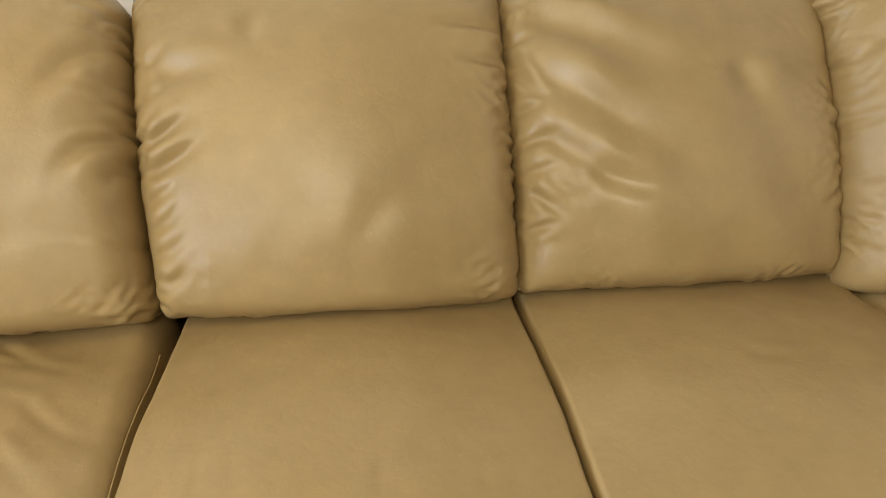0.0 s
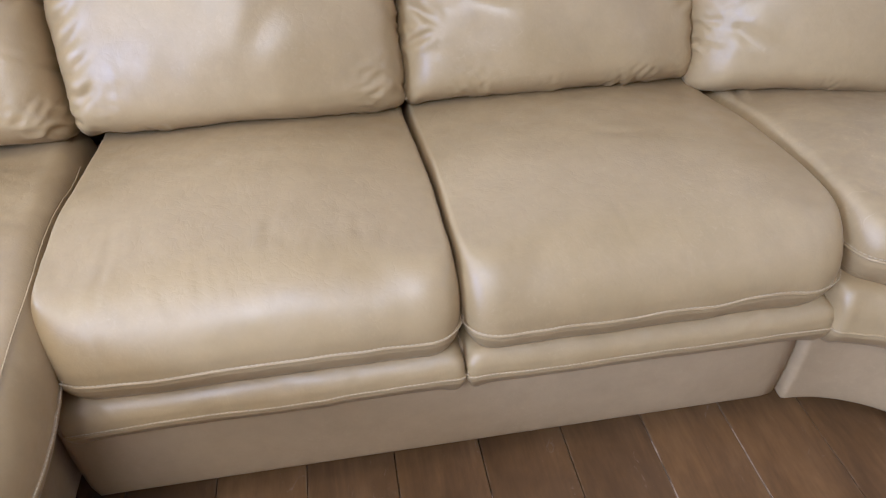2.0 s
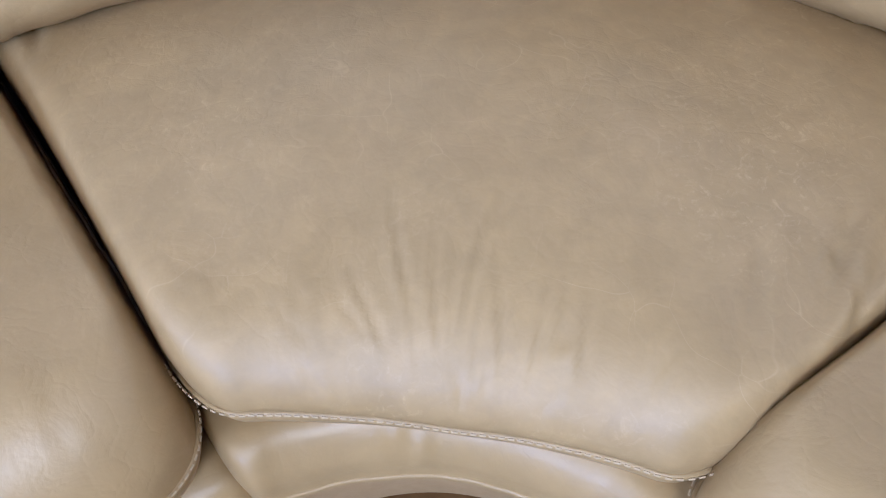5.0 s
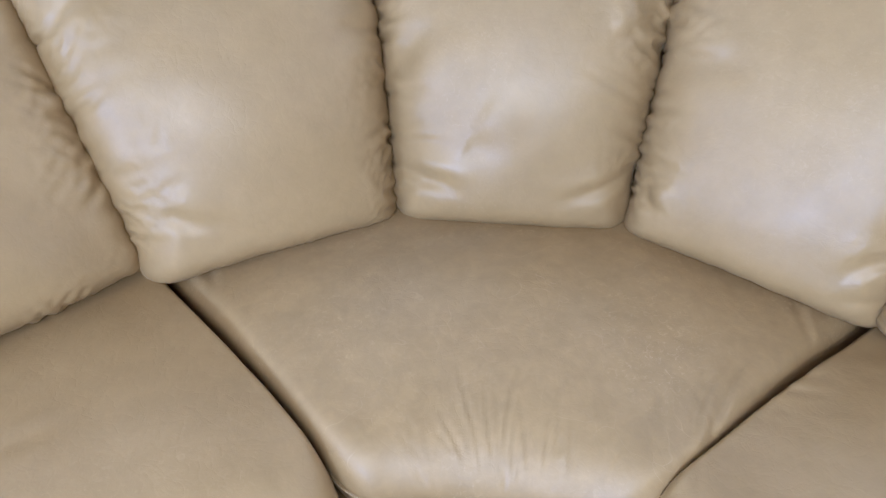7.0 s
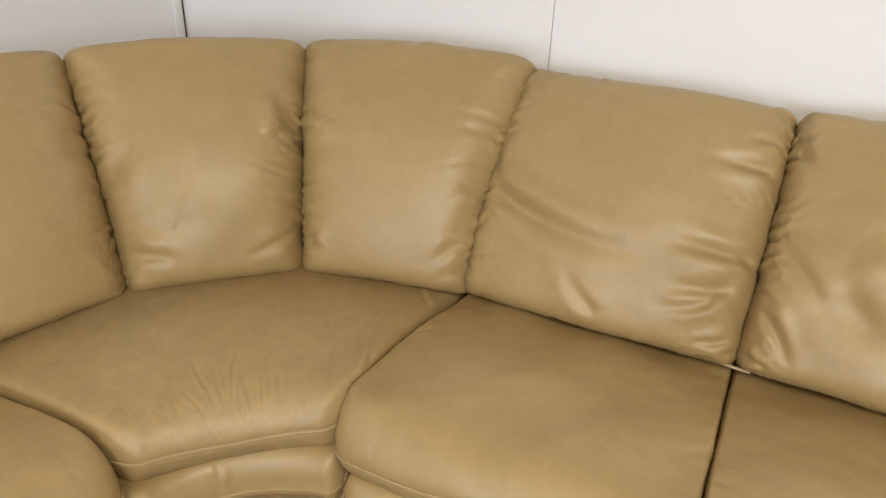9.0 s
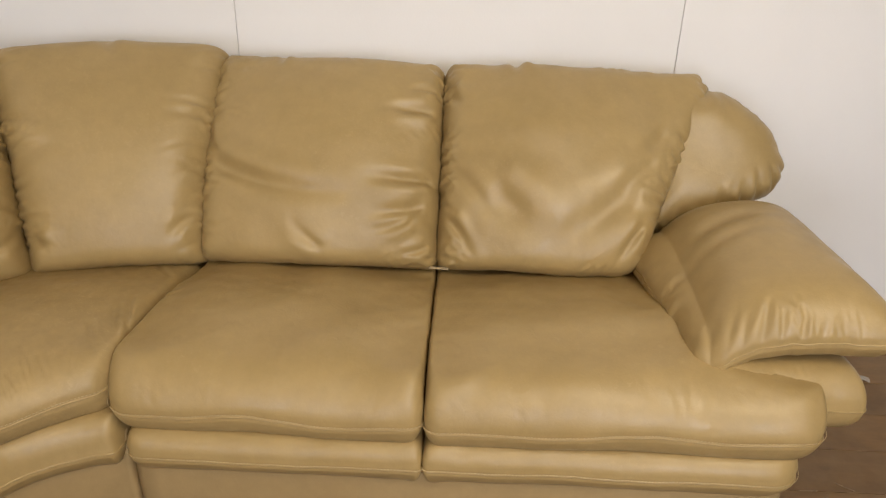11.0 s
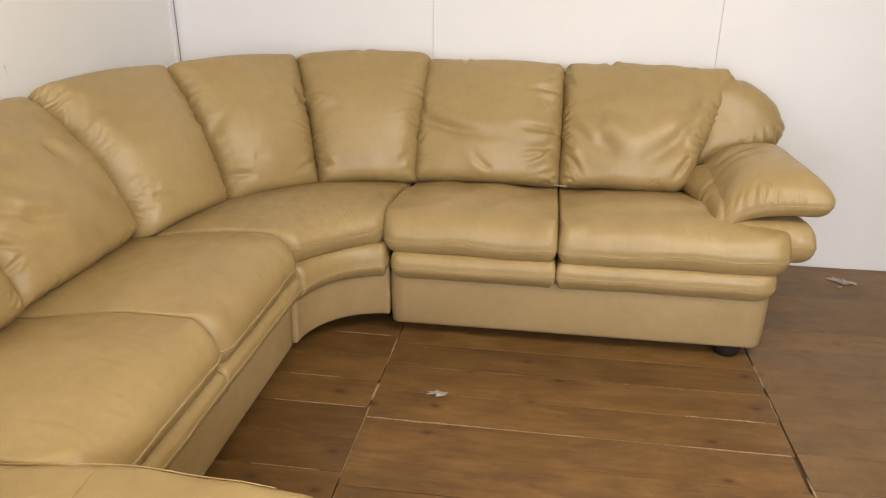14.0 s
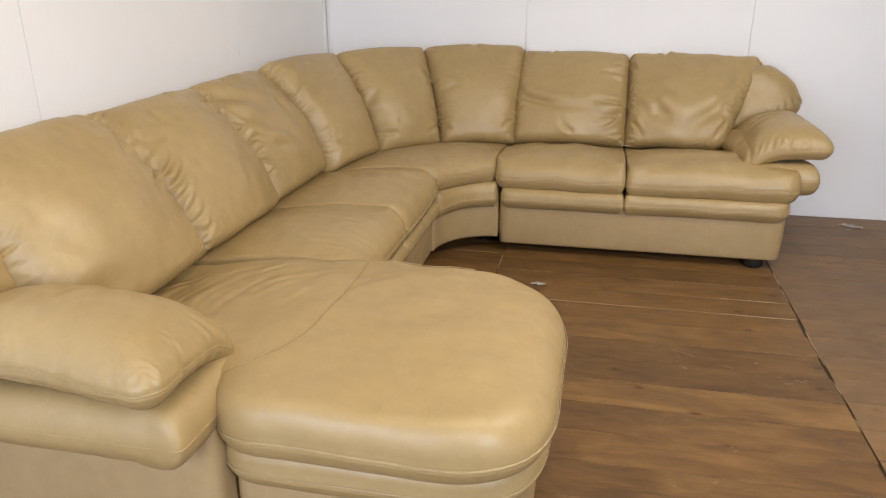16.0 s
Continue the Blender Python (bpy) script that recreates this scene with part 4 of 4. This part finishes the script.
back(B, straight, 0.0, 0.597, 51, height=0.537, thick=0.075, creases=[(0.0, 0.50, 0.75, 0.27, 0.018, 0.012), (0.98, 0.72, 0.72, 0.64, 0.012, 0.009), (1.0, 0.42, 0.66, 0.33, 0.012, 0.011),
     (0.95, 0.30, 0.70, 0.20, 0.014, 0.010), (0.55, 0.06, 0.40, 0.24, 0.012, 0.006), (0.9, 0.24, 0.72, 0.14, 0.010, 0.007), (0.02, 0.60, 0.10, 0.42, 0.010, 0.006), (0.97, 0.12, 0.82, 0.05, 0.008, 0.006),
     (0.30, 0.98, 0.28, 0.86, 0.010, 0.006), (0.98, 0.82, 0.85, 0.76, 0.008, 0.007)])
back(B, straight, 0.597, 1.15, 52, height=0.537, thick=0.075, quad=(0, 1, 4, 5), shape=[(0.5955, 0.0, 0.026), (1.10, 0.0, 0.05), (1.178, 0.25, 0.12), (1.292, 0.455, 0.10), (1.276, 0.525, 0.035), (0.5955, 0.537, 0.034)],
     creases=[(0.20, 0.32, 0.58, 0.16, 0.032, 0.012), (0.90, 0.32, 0.46, 0.17, 0.032, 0.011), (0.02, 0.42, 0.34, 0.20, 0.014, 0.006), (1.02, 0.62, 0.78, 0.50, 0.018, 0.006), (0.97, 0.48, 0.72, 0.36, 0.018, 0.006),
              (0.02, 0.22, 0.2, 0.06, 0.010, 0.008), (0.92, 0.22, 0.74, 0.06, 0.010, 0.008), (0.35, 0.98, 0.34, 0.86, 0.012, 0.008), (0.02, 0.80, 0.12, 0.72, 0.010, 0.008), (0.28, 0.56, 0.55, 0.44, 0.03, 0.005)])
arm(B, 1, 1.13)
lining_strip(B, [(0.49, 0.500, 0.464), (0.55, 0.489, 0.468), (0.60, 0.480, 0.469), (0.628, 0.484, 0.466)])
for x, y in ((0.08, 0.30), (1.225, 0.055), (0.08, 0.80), (1.225, 0.80)):
    foot(B, x, y, 1.15)

L = section("chaise_sofa_section", pose(-0.034, 0.954, 0), "tan leather chaise section with long rounded seat and padded arm")
slab("base", [(-0.72, -0.64, 0.22), (-0.02, -0.64, 0.24), (-0.004, 0.88, 0.03), (-0.60, 0.88, 0.03), (-0.60, 0.06, 0.02), (-0.72, 0.012, 0.015)], straight, 0.072, 0.31, LEATHER_BASE, L, bow=0.004, n=260)
slab("back_frame", [(-0.72, 0.74, 0.03), (-0.004, 0.74, 0.03), (-0.004, 0.91, 0.05), (-0.72, 0.91, 0.05)], straight, 0.30, 0.70, LEATHER_BASE, L, bevel=0.03)
band(L, [(-0.77, -0.675, 0.24), (0.010, -0.675, 0.26), (-0.003, 0.6, 0.03), (-0.60, 0.6, 0.03), (-0.60, 0.15, 0.04), (-0.765, 0.002, 0.05)], straight, 17, quad=(0, 1, 2, 3))
CHAISE_SEAM = [(-0.675, 0.045), (-0.64, 0.005), (-0.56, -0.04), (-0.45, -0.072), (-0.30, -0.085), (-0.15, -0.082), (0.027, -0.07)]


def sewn_valley(a, b):
    """The leather is drawn in along the seam across the chaise."""
    xs, ys = zip(*CHAISE_SEAM)
    away = (b - np.interp(a, xs, ys)) * 0.9
    return -0.0040 * np.exp(-(away / 0.007) ** 2) + 0.0016 * np.exp(-(away / 0.022) ** 2)


chaise_seat = seat(L, [(-0.79, -0.69, 0.25), (0.046, -0.69, 0.28), (0.092, -0.15, 0.12), (0.028, 0.28, 0.1), (0.004, 0.6, 0.015), (-0.65, 0.6, 0.015), (-0.66, 0.12, 0.06), (-0.79, -0.004, 0.07)], straight, 27,
     creases=[(-0.36, 0.42, -0.03, 0.40, 0.008, 0.0026), (-0.40, 0.33, -0.02, 0.30, 0.009, 0.0029), (-0.42, 0.26, -0.06, 0.24, 0.009, 0.0026), (-0.45, 0.20, -0.03, 0.12, 0.009, 0.0032),
              (-0.30, 0.16, -0.04, 0.04, 0.008, 0.0032), (-0.22, 0.12, -0.02, -0.01, 0.008, 0.0032), (-0.34, 0.12, -0.06, 0.0, 0.009, 0.0026), (-0.34, 0.03, -0.10, -0.05, 0.009, 0.0029), (-0.26, 0.46, -0.02, 0.36, 0.009, 0.0029),
              (-0.20, -0.08, -0.04, -0.20, 0.012, 0.0026), (-0.55, 0.34, -0.30, 0.36, 0.010, 0.0029), (-0.16, 0.22, 0.02, 0.10, 0.009, 0.0036), (-0.14, 0.30, 0.02, 0.20, 0.008, 0.0032), (-0.18, 0.06, 0.0, -0.04, 0.009, 0.0036)],
     keep=lambda p: p[1] < 0.0, centre=(-0.36, 0.0), crown=0.020, g=171, gathers=30, gather_depth=0.0016, soft=(0.13, 0.040), quad=(0, 1, 4, 5), groove=sewn_valley)
seam_line(chaise_seat, CHAISE_SEAM)
seam_line(chaise_seat, [(0.010, 0.45), (0.024, 0.24), (0.043, 0.02), (0.055, -0.12), (0.058, -0.24), (0.040, -0.40)])
back(L, straight, -0.62, 0.006, 53, thick=0.085, right=-0.040, top_radius=0.055, creases=[(0.05, 0.2, 0.4, 0.06, 0.028, 0.008), (0.95, 0.75, 0.75, 0.6, 0.015, 0.008), (0.97, 0.5, 0.8, 0.42, 0.012, 0.008), (0.1, 0.4, 0.5, 0.3, 0.035, 0.004)])
arm(L, -1, 0.565)
for x in (-0.64, -0.09):
    for y in (-0.52, 0.80):
        foot(L, x, y)

# ---------------------------------------------------------------- floor planks
rng = random.Random(5)
plank_meshes = {}


def plank_mesh(w, l, material):
    key = (round(w, 3), round(l, 3), material.name)
    if key not in plank_meshes:
        bm = box_bm(-w / 2, -l / 2, -0.013, w / 2, l / 2, 0.0, 0.0006, 1)
        me = bpy.data.meshes.new("plank")
        bm.to_mesh(me)
        bm.free()
        me.materials.append(material)
        plank_meshes[key] = me
    return plank_meshes[key]


PW = 0.157
ROWS_OF_PLANKS = [(0.6375, NORTH + 0.01, 0.94), (-0.634, 0.6355, 0.89), (-1.90, -0.6365, 0.75), (SOUTH, -1.9025, 0.82)]
for y0, y1, anchor in ROWS_OF_PLANKS:
    x0 = anchor + PW * math.ceil((EAST - anchor) / PW)
    while x0 > WEST:
        x0 -= PW
        wide = min(PW, EAST + 0.01 - x0)
        if wide < 0.02:
            continue
        gap = rng.choice((0.0014, 0.0020, 0.0030))
        cut0, cut1 = rng.uniform(0.0, 0.0035) + (0.008 if rng.random() < 0.14 else 0.0), rng.uniform(0.0, 0.0025)
        ob = new("plank", plank_mesh(wide - gap, round(y1 - y0 - cut0 - cut1, 3), PLANK if y0 > -0.7 else PLANK_PALE))
        ob.location = (x0 + wide / 2, (y0 + cut0 + y1 - cut1) / 2, rng.uniform(-0.0015, 0.0))
        ob.parent = floor

# ---------------------------------------------------------------- wall panels
for k in range(5):
    y1 = NORTH - k * 1.222
    y0 = max(y1 - 1.222, SOUTH)
    ob = part("panel", box_bm(EAST, y0 + 0.0008, 0.0, EAST + 0.011, y1 - 0.0008, TOP - 0.002, 0.001, 1), WALL, wall_east)
    if y0 <= SOUTH:
        break
for k in range(6):
    x1 = EAST - k * 1.222
    x0 = max(x1 - 1.222, WEST)
    ob = part("panel", box_bm(x0 + 0.0011, NORTH, 0.0, x1 - 0.0011, NORTH + 0.011, TOP - 0.002, 0.001, 1), WALL, wall_north)
    if x0 <= WEST:
        break


# ---------------------------------------------------------------- chipped pale wood along open joints
def ragged_strip(x0, y0, x1, y1, width, seed, parent):
    """A thin uneven line of bare wood beside a joint."""
    r = random.Random(seed)
    n = max(6, int(math.hypot(x1 - x0, y1 - y0) / 0.02))
    dx, dy = x1 - x0, y1 - y0
    k = math.hypot(dx, dy)
    nx, ny = -dy / k, dx / k
    verts, faces = [], []
    drift, show = 0.0, 1.0
    for i in range(n + 1):
        t = i / n
        drift = 0.8 * drift + r.uniform(-0.0008, 0.0008)
        if r.random() < 0.22:
            show = r.choice((0.0, 0.4, 0.7, 1.0, 1.4))
        w = width * show * r.uniform(0.35, 1.1) * (0.2 if i in (0, n) else 1.0)
        cx, cy = x0 + dx * t + nx * drift, y0 + dy * t + ny * drift
        for sgn, z in ((-1, -0.004), (-1, 0.0009), (1, 0.0009), (1, -0.004)):
            verts.append((cx + nx * sgn * w / 2, cy + ny * sgn * w / 2, z))
    for i in range(n):
        for j in range(3):
            faces.append((i * 4 + j, i * 4 + j + 1, (i + 1) * 4 + j + 1, (i + 1) * 4 + j))
    return mesh_part("chipped_joint", verts, faces, CHIP, parent, "pale chipped wood along a board joint", False)


JOINTS = [(0.89, 0.63, 0.89, -0.62, 0.0045), (1.047, -0.35, 1.047, -0.62, 0.004), (1.41, 0.88, 1.405, 0.66, 0.004), (0.94, 0.95, 0.94, 0.65, 0.003),
          (1.097, 0.95, 1.097, 0.78, 0.001), (0.626, 0.9, 0.626, 0.70, 0.001), (1.40, 0.637, 0.98, 0.637, 0.006), (0.95, 0.637, 0.60, 0.637, 0.004),
          (1.40, -0.634, 1.24, -0.634, 0.007), (1.20, -0.634, 1.06, -0.632, 0.005), (0.80, -0.634, 0.52, -0.634, 0.004), (0.40, -0.634, 0.12, -0.634, 0.005)]
for i, (x0, y0, x1, y1, w) in enumerate(JOINTS):
    ragged_strip(x0, y0, x1, y1, w, 70 + i, floor)


# short pale scratches where something heavy was dragged
rng = random.Random(17)
for cx, cy, spread, count in ((0.49, -0.11, 0.10, 13), (0.40, -0.55, 0.06, 5), (1.62, -0.92, 0.13, 16), (0.30, 0.12, 0.12, 4)):
    for k in range(count):
        x, y, turn, long = cx + rng.gauss(0, 0.5) * spread, cy + rng.gauss(0, 1) * spread, rng.gauss(1.2, 0.35), rng.uniform(0.012, 0.05)
        ob = ragged_strip(x, y, x + long * math.cos(turn), y + long * math.sin(turn), rng.uniform(0.0012, 0.0035), 200 + k, floor)
        ob.name = "scratch"
        ob.data.materials[0] = SCUFF
        tagged(ob, "pale bare scratch in the board")


tube("scratch", [(1.219, NORTH - 0.0003, 0.992), (1.2165, NORTH - 0.0003, 0.980), (1.217, NORTH - 0.0003, 0.970), (1.2195, NORTH - 0.0003, 0.964)], 0.0005, SCUFF, wall_north, label="thin brown scratch in the paint")


# ---------------------------------------------------------------- corner moulding and litter
bm = bmesh.new()
prof = [(0.0, 0.0), (-0.034, 0.0), (-0.034, -0.006), (-0.029, -0.011), (-0.018, -0.014), (-0.006, -0.014), (-0.001, -0.011), (0.0, -0.006)]
low = [bm.verts.new((EAST - 0.008 + x, NORTH + y, 0.0)) for x, y in prof]
high = [bm.verts.new((EAST - 0.008 + x, NORTH + y, TOP - 0.002)) for x, y in prof]
for i in range(len(prof)):
    j = (i + 1) % len(prof)
    bm.faces.new((low[i], low[j], high[j], high[i]))
bm.faces.new(low[::-1])
bm.faces.new(high)
trim = part("trim", bm, TRIM)
# solid strip in the slot; its dark colour paints the slot's shade
part("shadow_gap", box_bm(EAST - 0.0075, NORTH - 0.011, 0.0, EAST - 0.0025, NORTH - 0.0005, TOP - 0.004), GAP, trim, "dark brown strip standing for the shaded gap beside the moulding")
tagged(trim, "narrow white moulding in the corner of the walls", "trim", kind="structure")


def litter(x, y, size, seed, label):
    """A torn, crumpled scrap lying on the boards."""
    r = np.random.RandomState(seed)
    n, m = 22, 7
    verts, faces = [], []
    edge = np.clip(1 + 0.45 * r.normal(size=n), 0.45, 1.45)
    for i in range(m):
        t = (i + 0.4) / (m - 0.6)
        for j in range(n):
            a = 2 * math.pi * j / n
            verts.append((size * t * edge[j] * math.cos(a), 0.55 * size * t * edge[j] * math.sin(a), 0.003 + abs(r.normal()) * 0.16 * size * (1 - 0.5 * t)))
    for i in range(m - 1):
        for j in range(n):
            k = (j + 1) % n
            faces.append((i * n + j, i * n + k, (i + 1) * n + k, (i + 1) * n + j))
    faces.append(tuple(range(n)))
    ob = mesh_part("litter_scrap", verts, faces, PAPER, None, "", False)
    ob.matrix_world = pose(x, y, 0.0, 0, 0, 60 + r.uniform(0, 60))
    mod = ob.modifiers.new("thickness", "SOLIDIFY")
    mod.thickness = 0.001
    return tagged(ob, label, "litter")


litter(2.19, -1.195, 0.045, 3, "crumpled scrap of clear film lying on the floor boards")
litter(2.13, -1.17, 0.012, 4, "tiny pale crumb of litter on the floor boards")
litter(1.045, 0.434, 0.026, 8, "small torn scrap of pale film on the floor boards")
